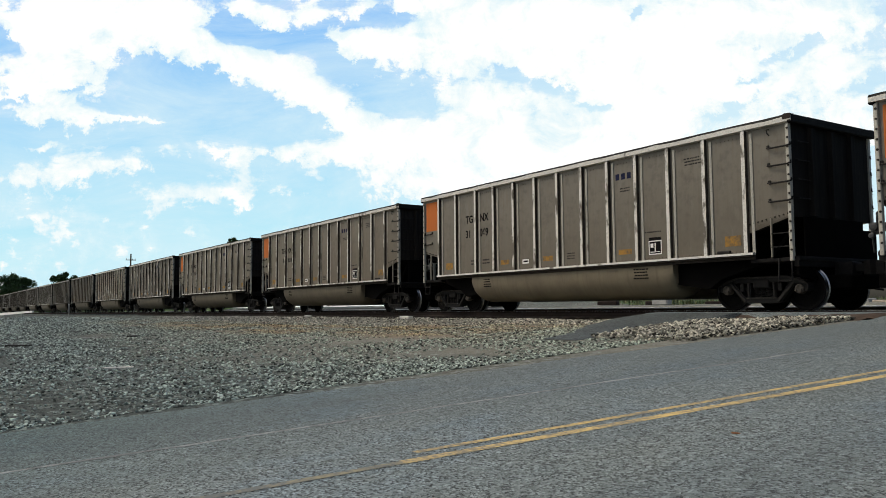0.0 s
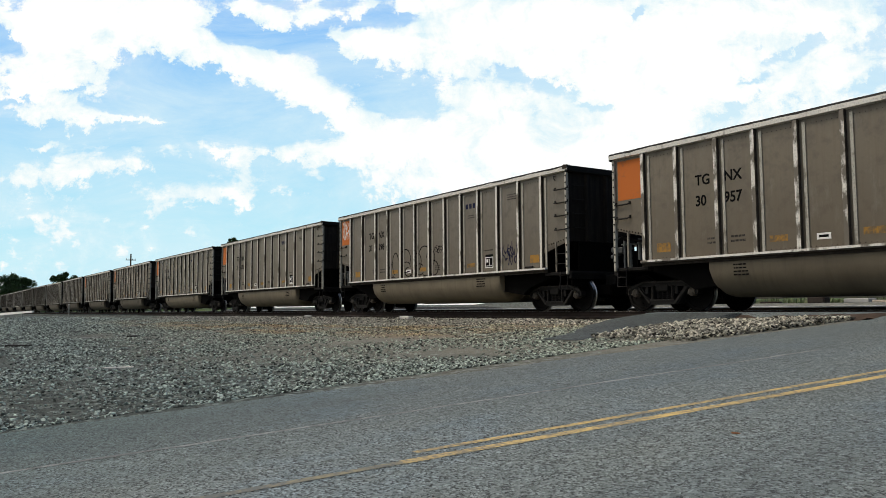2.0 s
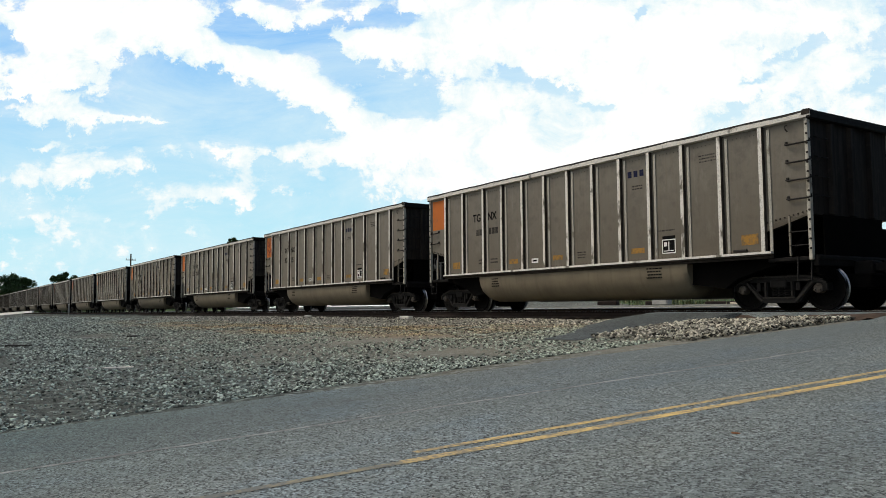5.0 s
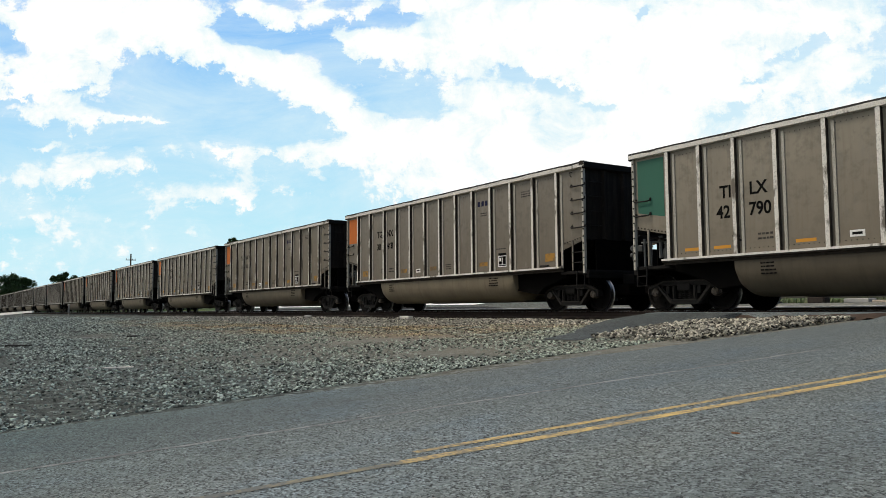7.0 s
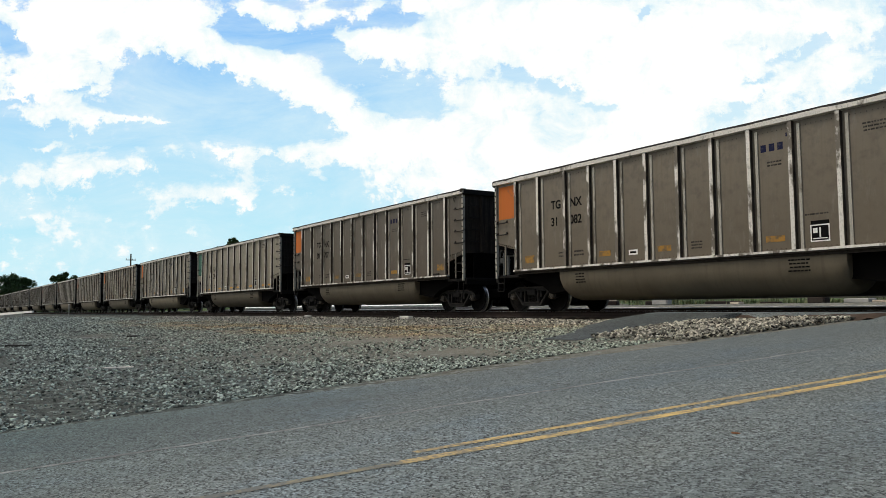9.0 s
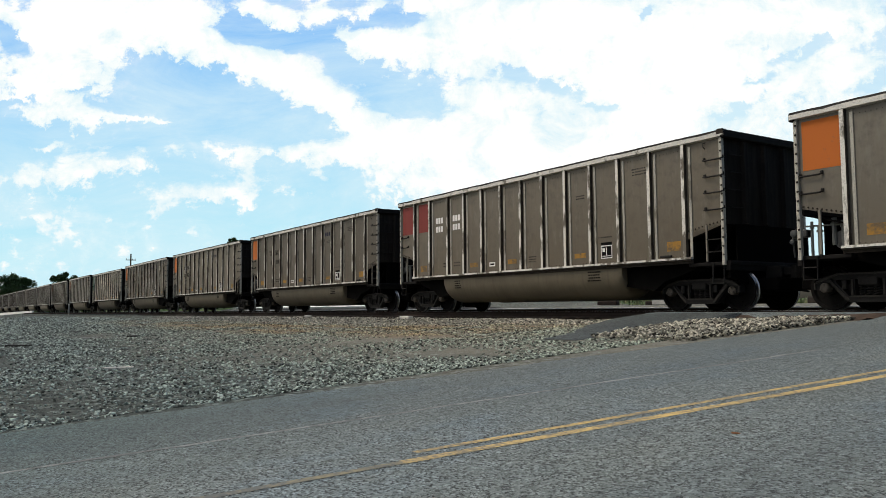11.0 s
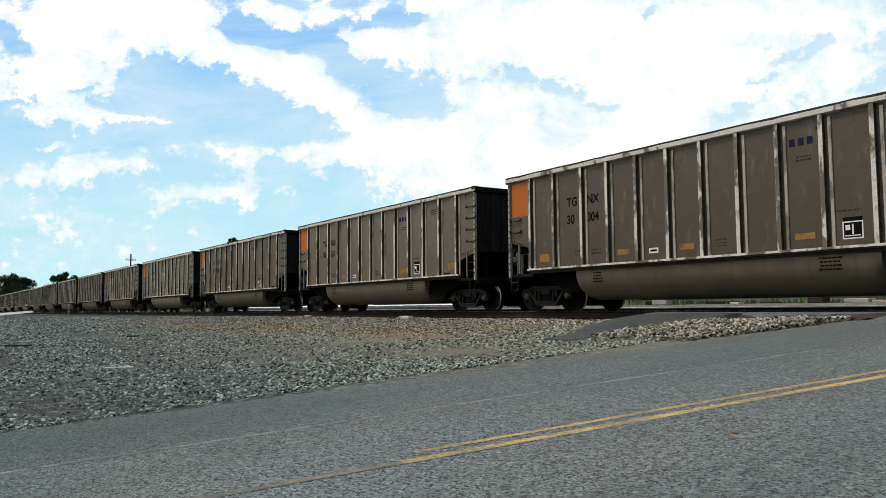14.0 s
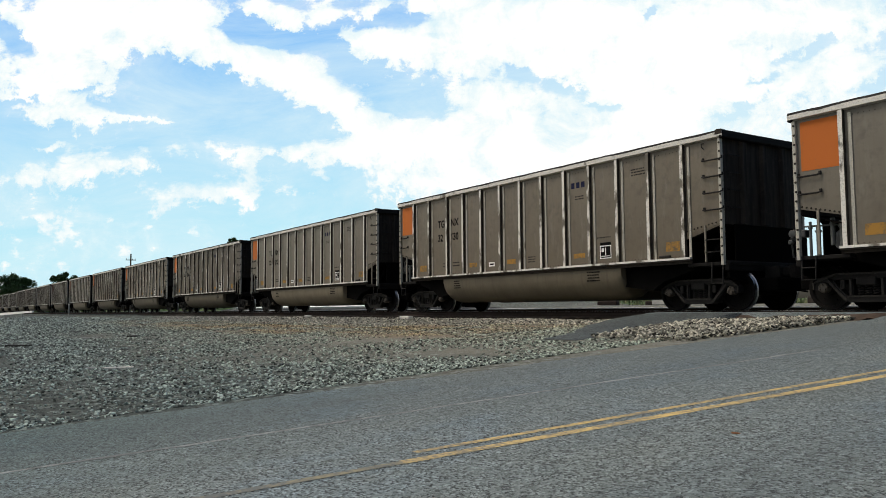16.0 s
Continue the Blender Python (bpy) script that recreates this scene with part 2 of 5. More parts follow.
M_ORANGE = mat_paint("faded_orange_paint", (0.47, 0.125, 0.018), 0.62, (0.24, 0.1, 0.045), 9.0)
M_GREEN = mat_paint("dark_green_paint", (0.03, 0.12, 0.085), 0.66, (0.06, 0.1, 0.08), 9.0)
M_RED = mat_paint("dull_red_paint", (0.2, 0.035, 0.03), 0.66, (0.16, 0.08, 0.07), 9.0)
M_REFLECTOR = mat_paint("dusty_amber_reflector", (0.33, 0.175, 0.03), 0.49, (0.135, 0.098, 0.055), 9.0)
M_REFLECTOR_NEW = mat_paint("amber_reflector", (0.55, 0.26, 0.03), 0.62, (0.22, 0.15, 0.06), 14.0)
M_STENCIL = mat_paint("black_stencil_paint", (0.006, 0.006, 0.0065), 0.67, (0.12, 0.11, 0.1), 25.0, 0.04)
M_BLUE = mat_paint("dark_blue_logo_paint", (0.016, 0.019, 0.05), 0.6, (0.09, 0.086, 0.09), 25.0, 0.05)
M_FAINT = mat_paint("faded_stencil_paint", (0.03, 0.028, 0.026), 0.52, (0.1, 0.092, 0.08), 30.0, 0.1)
M_WHITE = plain("white_label_paint", (0.75, 0.75, 0.73), 0.6, 0.0, 0.15, 20.0)
M_YELLOW = mat_paint("yellow_road_paint", (0.56, 0.41, 0.15), 0.46, (0.2, 0.175, 0.12), 26.0)
M_YELLOW_WORN = mat_paint("worn_yellow_road_paint", (0.22, 0.197, 0.125), 0.455, (0.11, 0.117, 0.112), 22.0)
M_SEAM = mat_paint("pale_pavement_seam", (0.24, 0.25, 0.245), 0.47, (0.11, 0.117, 0.115), 14.0)
M_DIRT = plain("rusty_brown_dirt", (0.06, 0.044, 0.034), 0.95, 0.0, 0.6, 5.0, 0.1)
M_RAIL = plain("rusty_rail_web", (0.026, 0.019, 0.016), 0.85, 0.0, 0.4, 8.0, 0.15)
M_RUST = plain("rusty_scrap", (0.2, 0.085, 0.035), 0.9, 0.0, 0.4, 30.0, 0.1)
M_RAILTOP = plain("polished_rail_head", (0.6, 0.6, 0.6), 0.25, 1.0, 0.1, 12.0)
M_RAILGLEAM = plain("sunlit_worn_rail_head", (0.62, 0.64, 0.68), 0.45, 0.3, 0.15, 6.0)
M_TIE = plain("creosoted_timber", (0.032, 0.026, 0.022), 0.9, 0.0, 0.4, 8.0, 0.15)
M_CONCRETE = plain("pale_concrete", (0.5, 0.49, 0.46), 0.85, 0.0, 0.2, 4.0)
M_TANBLOCK = plain("tan_concrete", (0.42, 0.36, 0.29), 0.9, 0.0, 0.3, 3.0)
M_CURB = plain("grey_weathered_concrete", (0.27, 0.27, 0.26), 0.85, 0.0, 0.3, 3.0)
M_STONE = mat_stone("crushed_limestone", (0.0135, 0.0185, 0.0168), (0.57, 0.675, 0.615))
M_BALLAST = mat_stone("rusty_ballast_stone", (0.013, 0.0125, 0.011), (0.68, 0.675, 0.61))
M_BARK = plain("tree_bark", (0.06, 0.045, 0.035), 0.9, 0.0, 0.4, 6.0)
M_LEAF = mat_leaf("broad_leaves", (0.025, 0.055, 0.016), (0.06, 0.105, 0.032))
M_WEED = mat_leaf("weed_blades", (0.04, 0.07, 0.02), (0.12, 0.12, 0.05))
M_WOOD = plain("weathered_pole_timber", (0.11, 0.085, 0.065), 0.9, 0.0, 0.3, 6.0)
M_PALE = plain("pale_gravel_road", (0.78, 0.78, 0.75), 0.9, 0.0, 0.12, 0.3)


# ---------------------------------------------------------------- mesh helpers
def mesh_of(name, verts, faces, mats, slots=None, smooth=False):
    me = bpy.data.meshes.new(name)
    me.from_pydata(verts, [], faces)
    for m in (mats if isinstance(mats, (list, tuple)) else [mats]):
        me.materials.append(m)
    if slots is not None:
        me.polygons.foreach_set("material_index", slots)
    if smooth:
        me.polygons.foreach_set("use_smooth", [True] * len(faces))
    me.validate()
    me.update()
    return me


class Solid:
    """Gathers boxes, prisms, tubes and lathes into one mesh."""

    def __init__(self):
        self.v, self.f, self.s, self.slot = [], [], [], 0

    def add(self, verts, faces):
        o = len(self.v)
        self.v += [tuple(p) for p in verts]
        self.f += [tuple(i + o for i in f) for f in faces]
        self.s += [self.slot] * len(faces)
        return self

    def box(self, x0, x1, y0, y1, z0, z1, bevel=0.0):
        if bevel <= 0:
            vs = [(x, y, z) for x in (x0, x1) for y in (y0, y1) for z in (z0, z1)]
            return self.add(vs, [(0, 1, 3, 2), (4, 6, 7, 5), (0, 4, 5, 1), (2, 3, 7, 6), (0, 2, 6, 4), (1, 5, 7, 3)])
        bm = bmesh.new()
        bmesh.ops.create_cube(bm, size=1.0)
        for p in bm.verts:
            p.co = Vector(((x0 + x1) / 2 + p.co.x * (x1 - x0), (y0 + y1) / 2 + p.co.y * (y1 - y0), (z0 + z1) / 2 + p.co.z * (z1 - z0)))
        bmesh.ops.bevel(bm, geom=bm.edges[:], offset=bevel, segments=1, affect="EDGES")
        bm.verts.index_update()
        self.add([p.co for p in bm.verts], [[p.index for p in f.verts] for f in bm.faces])
        bm.free()
        return self

    def prism(self, outline, a, b, axis="y"):
        """Extrudes an outline (pairs) along an axis from a to b."""
        n = len(outline)
        put = {"x": lambda p, d: (d, p[0], p[1]), "y": lambda p, d: (p[0], d, p[1]), "z": lambda p, d: (p[0], p[1], d)}[axis]
        vs = [put(p, a) for p in outline] + [put(p, b) for p in outline]
        fs = [tuple(range(n)), tuple(range(2 * n - 1, n - 1, -1))] + [(i, i + n, (i + 1) % n + n, (i + 1) % n) for i in range(n)]
        return self.add(vs, fs)

    def bar(self, p, q, w, d=None, up=(0, 0, 1)):
        """A square bar from p to q."""
        p, q = Vector(p), Vector(q)
        way = (q - p).normalized()
        side = way.cross(Vector(up))
        if side.length < 1e-4:
            side = way.cross(Vector((1, 0, 0)))
        side.normalize()
        top = side.cross(way)
        d = w if d is None else d
        c = [side * (w / 2 * a) + top * (d / 2 * b) for a, b in ((-1, -1), (1, -1), (1, 1), (-1, 1))]
        vs = [p + k for k in c] + [q + k for k in c]
        return self.add(vs, [(3, 2, 1, 0), (4, 5, 6, 7)] + [(i, (i + 1) % 4, (i + 1) % 4 + 4, i + 4) for i in range(4)])

    def tube(self, pts, r, n=8):
        """A round tube through points."""
        pts = [Vector(p) for p in pts]
        rings = []
        for i, p in enumerate(pts):
            way = (pts[min(i + 1, len(pts) - 1)] - pts[max(i - 1, 0)]).normalized()
            side = way.cross(Vector((0.13, 0.27, 0.95))).normalized()
            top = side.cross(way)
            rr = r[i] if isinstance(r, (list, tuple)) else r
            rings.append([p + side * (rr * math.cos(2 * math.pi * k / n)) + top * (rr * math.sin(2 * math.pi * k / n)) for k in range(n)])
        vs = [q for ring in rings for q in ring]
        fs = [(i * n + k, i * n + (k + 1) % n, (i + 1) * n + (k + 1) % n, (i + 1) * n + k) for i in range(len(pts) - 1) for k in range(n)]
        return self.add(vs, fs + [tuple(range(n - 1, -1, -1)), tuple(range((len(pts) - 1) * n, len(pts) * n))])

    def lathe(self, profile, n=24, centre=(0, 0, 0), axis="y", caps=True):
        """Turns (radius, distance) pairs round an axis."""
        c = Vector(centre)
        put = {"y": lambda r, a, d: Vector((r * math.cos(a), d, r * math.sin(a))), "x": lambda r, a, d: Vector((d, r * math.cos(a), r * math.sin(a))),
               "z": lambda r, a, d: Vector((r * math.cos(a), r * math.sin(a), d))}[axis]
        vs = [c + put(r, 2 * math.pi * k / n, d) for r, d in profile for k in range(n)]
        m = len(profile)
        fs = [(i * n + k, i * n + (k + 1) % n, (i + 1) * n + (k + 1) % n, (i + 1) * n + k) for i in range(m - 1) for k in range(n)]
        return self.add(vs, fs + ([tuple(range(n)), tuple(range(m * n - 1, (m - 1) * n - 1, -1))] if caps else []))

    def mesh(self, name, mats, smooth=False):
        me = mesh_of(name, self.v, self.f, mats, self.s)
        bm = bmesh.new()
        bm.from_mesh(me)
        bmesh.ops.recalc_face_normals(bm, faces=bm.faces)
        bm.to_mesh(me)
        bm.free()
        if smooth:
            me.polygons.foreach_set("use_smooth", [True] * len(me.polygons))
            me.set_sharp_from_angle(angle=radians(40))
        return me


def part(name, mesh, parent, at=(0, 0, 0), label="", turn=None):
    ob = new(name, mesh)
    ob.parent = parent
    ob.location = at
    if turn:
        ob.rotation_euler = [radians(a) for a in turn]
    return tagged(ob, label)


LETTERS = {}


def lettering(text, height, mat):
    """A flat mesh of words in the built-in font, facing -y, its lower left corner at the origin."""
    key = (text, height, mat.name)
    if key not in LETTERS:
        curve = bpy.data.curves.new("letters", "FONT")
        curve.body, curve.size, curve.extrude = text, height * 1.4, 0.002
        curve.offset = height * 0.032
        tmp = new("letters", curve)
        bpy.context.view_layer.update()
        me = bpy.data.meshes.new_from_object(tmp.evaluated_get(bpy.context.evaluated_depsgraph_get()))
        bpy.data.objects.remove(tmp)
        me.transform(Matrix.Rotation(radians(90), 4, "X") @ Matrix.Diagonal((0.93, 1, 1, 1)))
        me.materials.clear()
        me.materials.append(mat)
        LETTERS[key] = me
    return LETTERS[key]


# ---------------------------------------------------------------- the lie of the land
TRACK_Y = 16.44
rng = random.Random(7)


def clamp01(v):
    return max(0.0, min(1.0, v))


def smooth(v, a, b):
    k = clamp01((v - a) / (b - a))
    return k * k * (3 - 2 * k)


def lot_height(x, y):
    """The lot and road: they climb gently from the camera to the track."""
    rise = 0.045 + 0.021 * clamp01((x + 22) / 14)
    return -1.03 + max(-6.0, min(y, 13.9)) * rise + 0.34 * smooth(-x, 45, 105) * (1 - smooth(y, 9, 13.5))


def land_height(x, y):
    near = lot_height(x, y)
    bed = -0.24
    k = smooth(y, 13.2, 14.4)
    z = near * (1 - k) + bed * k
    z += 0.05 * smooth(y, 18.6, 19.6)
    z = z * (1 - smooth(y, 23, 29)) + (0.52 - 0.3 * smooth(x, -36.5, -33)) * smooth(y, 23, 29)
    z += 0.25 * smooth(y, 42, 60)
    far = smooth(math.hypot(x, y), 500, 2500)
    return z - far * 0.5


def rough_height(x, y):
    lane = smooth(x, -9.0, -8.4) * (1 - smooth(x, 1.2, 2.5)) * (1 - smooth(y, 13.2, 14.4))
    return land_height(x, y) + (1 - lane) * (0.035 * noise.noise((x * 0.45, y * 0.45, 0)) + 0.012 * noise.noise((x * 1.7, y * 1.7, 3)))


def spread(lo, hi, dense_lo, dense_hi, step, growth=1.22):
    """Grid lines, dense in one stretch and wider and wider outside it."""
    vals = list(np.arange(dense_lo, dense_hi + 1e-6, step))
    s, v = step, dense_hi
    while v < hi:
        s *= growth
        v = min(hi, v + s)
        vals.append(v)
    s, v = step, dense_lo
    while v > lo:
        s *= growth
        v = max(lo, v - s)
        vals.insert(0, v)
    return vals


def sheet(xs, ys, height):
    verts = [(x, y, height(x, y)) for y in ys for x in xs]
    n = len(xs)
    faces = [(j * n + i, j * n + i + 1, (j + 1) * n + i + 1, (j + 1) * n + i) for j in range(len(ys) - 1) for i in range(n - 1)]
    return verts, faces


def build_ground():
    verts, faces = sheet(spread(-4200, 4200, -60, 8, 0.5), spread(-400, 4600, -4, 34, 0.4), rough_height)
    slots = []
    for f in faces:
        cx = sum(verts[i][0] for i in f) / 4
        cy = sum(verts[i][1] for i in f) / 4
        # Slot 3 is a dark strip along and beyond the far track.
        slots.append(3 if 18.6 < cy < 26.5 and -82 < cx < -27 else 2 if 27 < cy < 44 and -80 < cx < -38 else 1 if cy > 36 or (cy > 23 and cx < -80) or cy < -14 or abs(cx) > 900 else 0)
    ground = new("ground", mesh_of("ground", verts, faces, [M_GRAVEL, M_GRASS, M_PALE, M_DARKBANK], slots, True))
    return tagged(ground, "grey-brown gravel lot with rusty patches beside the track", "ground", kind="structure")


def road_edge(y):
    return -8.25 + 0.055 * y + 0.09 * noise.noise((y * 0.8, 0, 5)) + 0.05 * noise.noise((y * 2.7, 0, 9))


def seam(y):
    return -6.06 + 0.07 * y + 0.03 * noise.noise((y * 0.9, 2, 2))


def road_centre(y):
    return -4.55 + 0.092 * y


def road_height(x, y):
    return land_height(x, min(y, 13.0)) * (1 - smooth(y, 13.0, 14.6)) - 0.012 * smooth(y, 13.0, 14.6) + 0.02


def strip(left, right, ys, nx, lift, height=road_height, skirt=0.0):
    verts, faces = [], []
    for y in ys:
        a, b = left(y), right(y)
        row = [a + (b - a) * i / nx for i in range(nx + 1)]
        verts += [(x, y, height(x, y) + lift) for x in row]
        if skirt:
            verts[-nx - 1] = (a, y, height(a, y) - skirt)
    n = nx + 1
    faces = [(j * n + i, j * n + i + 1, (j + 1) * n + i + 1, (j + 1) * n + i) for j in range(len(ys) - 1) for i in range(nx)]
    return verts, faces


def build_road():
    ys = list(np.arange(-30, 15.01, 0.25))
    v, f = strip(road_edge, seam, ys, 8, 0.0, skirt=0.06)
    edge_mesh = mesh_of("older_lane", v, f, M_DIMASPHALT, smooth=True)
    v, f = strip(seam, lambda y: road_centre(y) + 6.2, ys, 18, 0.0)
    road = tagged(new("road", mesh_of("road", v, f, M_ASPHALT, smooth=True)), "worn grey asphalt road climbing to the level crossing", "road", kind="structure")
    part("older_lane", edge_mesh, road, label="slightly dimmer, finer asphalt along the edge of the road")
    ys2 = list(np.arange(18.1, 40, 0.5))
    v, f = strip(road_edge, lambda y: road_centre(y) + 6.2, ys2, 8, 0.0, lambda x, y: max(0.12 * smooth(y, 18, 20), land_height(x, y)) + 0.03)
    part("far_road", mesh_of("far_road", v, f, M_ASPHALT, smooth=True), road)
    v, f = strip(road_edge, lambda y: road_centre(y) + 6.2, [15.83, 16.4, 17.05], 8, 0.0, lambda x, y: -0.012)
    part("crossing_panel", mesh_of("crossing_panel", v, f, M_ASPHALT), road)
    dense = list(np.arange(2.65, 14.0, 0.15))
    v, f = strip(lambda y: road_centre(y) - 0.14, lambda y: road_centre(y) - 0.068, dense, 1, 0.003)
    part("centre_line", mesh_of("centre_line", v, f, M_YELLOW), road, label="yellow painted centre line")
    dense2 = list(np.arange(2.45, 14.0, 0.15))
    v, f = strip(lambda y: road_centre(y) + 0.05, lambda y: road_centre(y) + 0.15, dense2, 1, 0.003)
    part("centre_line", mesh_of("centre_line", v, f, M_YELLOW), road, label="yellow painted centre line")
    v, f = strip(lambda y: road_centre(y) + 0.06, lambda y: road_centre(y) + 0.14, list(np.arange(-1, 2.46, 0.15)), 1, 0.003)
    part("centre_line", mesh_of("centre_line", v, f, M_YELLOW_WORN), road, label="worn-off yellow centre line")
    v, f = strip(lambda y: seam(y) - 0.03 - 0.025 * noise.noise((y * 3, 0, 0)), lambda y: seam(y) + 0.025 + 0.025 * noise.noise((y * 4, 0, 5)), list(np.arange(-1, 9, 0.2)), 1, 0.003)
    k = Solid().prism([(-3.27 + 0.028 * math.cos(a) * (1 + 0.4 * math.sin(3 * a)), 4.33 + 0.02 * math.sin(a)) for a in np.linspace(0, 5.6, 9)], 0.0, 0.006, "z")
    part("rust_spot", k.mesh("rust_spot", M_RUST), road, (0, 0, road_height(-3.27, 4.33) + 0.001), "small rusty brown scrap on the asphalt")
    part("pavement_seam", mesh_of("pavement_seam", v, f, M_SEAM), road, label="faint pale seam in the asphalt")
    return road


def build_track(y0, x0, x1, ties=None, z0=0.0):
    """Two rails on creosoted ties."""
    track = tagged(new("railway_track"), "rusty steel rails with polished heads on dark timber ties", "track", "tracks", "structure")
    track.location = (0, y0, z0)
    outline = [(-0.075, -0.17), (0.075, -0.17), (0.075, -0.158), (0.012, -0.14), (0.01, -0.045), (0.036, -0.035), (0.037, -0.008), (0.028, 0.0),
               (-0.028, 0.0), (-0.037, -0.008), (-0.036, -0.035), (-0.01, -0.045), (-0.012, -0.14), (-0.075, -0.158)]
    for s in (-1, 1):
        k = Solid().prism([(s * 0.754 + a, b) for a, b in outline], x0, x1, "x")
        me = k.mesh("rail", [M_RAIL, M_RAILGLEAM if z0 else M_RAILTOP])
        # Far rails: the gleam on head and sides put into a pale colour.
        for p in me.polygons:
            p.material_index = 1 if p.center.z > (-0.05 if z0 else -0.02) and (z0 or p.normal.z > 0.6) else 0
        part("rail", me, track)
    tie = Solid().box(-0.115, 0.115, -1.3, 1.3, -0.36, -0.165, 0.012).mesh("tie", M_TIE)
    if ties:
        for x in np.arange(ties[0], ties[1], 0.52):
            part("tie", tie, track, (x + rng.uniform(-0.02, 0.02), rng.uniform(-0.04, 0.04), rng.uniform(-0.012, 0.0)), turn=(0, 0, rng.uniform(-1.0, 1.0)))
    return track


# ---------------------------------------------------------------- the coal cars
LENGTH, BODY, HALF = 16.18, 14.57, 7.285
STAKES = [1.125, 2.16, 3.31, 4.28, 5.29, 6.29, 7.285, 8.27, 9.26, 10.25, 11.28, 12.34, 13.4]   # from the tail end of the rim
STAKES_PALE = [1.23, 2.16, 3.1, 4.13, 5.23, 6.31, 7.4, 8.47, 9.58, 10.62, 11.55, 12.47, 13.35]   # of the lower, pale car
TRUCK = 6.08
WHEEL_R, AXLE_OFF = 0.457, 0.9
WORN = {"haze_grey": 0.6, "grey": 0.4, "brown": 0.46, "light": 0.4, "dark": 0.48}      # how little of the stakes is rubbed bright
TUBS = {"haze_grey": 0.7, "grey": 1.2, "brown": 0.8, "light": 0.62, "dark": 0.7}
TINTS = {"haze_grey": (0.056, 0.056, 0.05, 1), "grey": (0.162, 0.147, 0.118, 1), "brown": (0.15, 0.129, 0.096, 1), "light": (0.265, 0.238, 0.185, 1), "dark": (0.076, 0.064, 0.049, 1)}


def rib_mesh():
    """A hat-shaped stake, its sides coloured dark for the shade beside it, with a riveted flange strip."""
    k = Solid()
    outline = [(-0.068, -1.505), (-0.06, -1.588), (0.034, -1.588), (0.041, -1.505)]
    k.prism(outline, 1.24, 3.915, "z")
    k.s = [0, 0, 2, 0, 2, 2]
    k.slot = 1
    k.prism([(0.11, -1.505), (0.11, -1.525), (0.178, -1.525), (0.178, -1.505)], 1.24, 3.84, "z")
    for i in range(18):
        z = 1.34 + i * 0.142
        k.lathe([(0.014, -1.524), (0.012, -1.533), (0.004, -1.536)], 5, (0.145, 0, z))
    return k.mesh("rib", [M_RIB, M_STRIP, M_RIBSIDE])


def bay_panel(w, z0=1.24, z1=3.9, band=False):
    k = Solid().box(0, w, -1.505, -1.495, z0, z1)
    if band:
        k.box(0.18, w - 0.09, -1.514, -1.504, 1.25, 1.39)
    for i in range(int(w / 0.11)):
        x = 0.2 + i * 0.11
        if x < w - 0.1:
            k.slot = 1
            k.lathe([(0.012, -1.513 if band else -1.504), (0.009, -1.521 if band else -1.512), (0.003, -1.523 if band else -1.514)], 5, (x, 0, 1.35 if band else 1.285))
            k.lathe([(0.012, -1.504), (0.009, -1.512), (0.003, -1.514)], 5, (x, 0, 3.79))
    return k.mesh("side_panel", [M_PANEL, M_DARKTRIM if band else M_RIBSIDE])


def end_panel(w, low_a, low_b):
    """The bay at the end of a side: its lower edge is cut back above the platform."""
    k = Solid().prism([(0, low_a), (w, low_b), (w, 3.9), (0, 3.9)], -1.505, -1.495)
    n = 10
    for i in range(n):
        x = w * (i + 0.5) / n
        z = low_a + (low_b - low_a) * (i + 0.5) / n + 0.05
        k.slot = 1
        k.lathe([(0.022, -1.504), (0.018, -1.522), (0.004, -1.526)], 5, (x, 0, z))
    return k.mesh("side_panel", [M_PANEL, M_DARKTRIM])


def chord_mesh():
    """The top chord of a side, its upper edge dented by loading."""
    k = Solid()
    n = 60
    vs, fs = [], []
    for i in range(n + 1):
        x = -HALF + BODY * i / n
        d = 0.012 * noise.noise((x * 1.3, 2.0, 0)) + 0.008 * noise.noise((x * 5.1, 4.0, 0))
        for y, z in ((-1.6, 3.92), (-1.605, 4.018 + d * 2.6), (-1.58, 4.07 + d), (-1.49, 4.065 + d), (-1.48, 3.9)):
            vs.append((x, y + d * 0.6, z))
    for i in range(n):
        for j in range(5):
            fs.append((i * 5 + j, i * 5 + (j + 1) % 5, i * 5 + 5 + (j + 1) % 5, i * 5 + 5 + j))
    n_side = len(fs)
    fs += [(0, 1, 2, 3, 4), tuple(n * 5 + j for j in (4, 3, 2, 1, 0))]
    k.add(vs, fs)
    k.s = [1 if i < n_side and i % 5 in (1, 2) else 0 for i in range(len(fs))]
    return k.mesh("top_chord", [M_RIB, M_COALDUST])


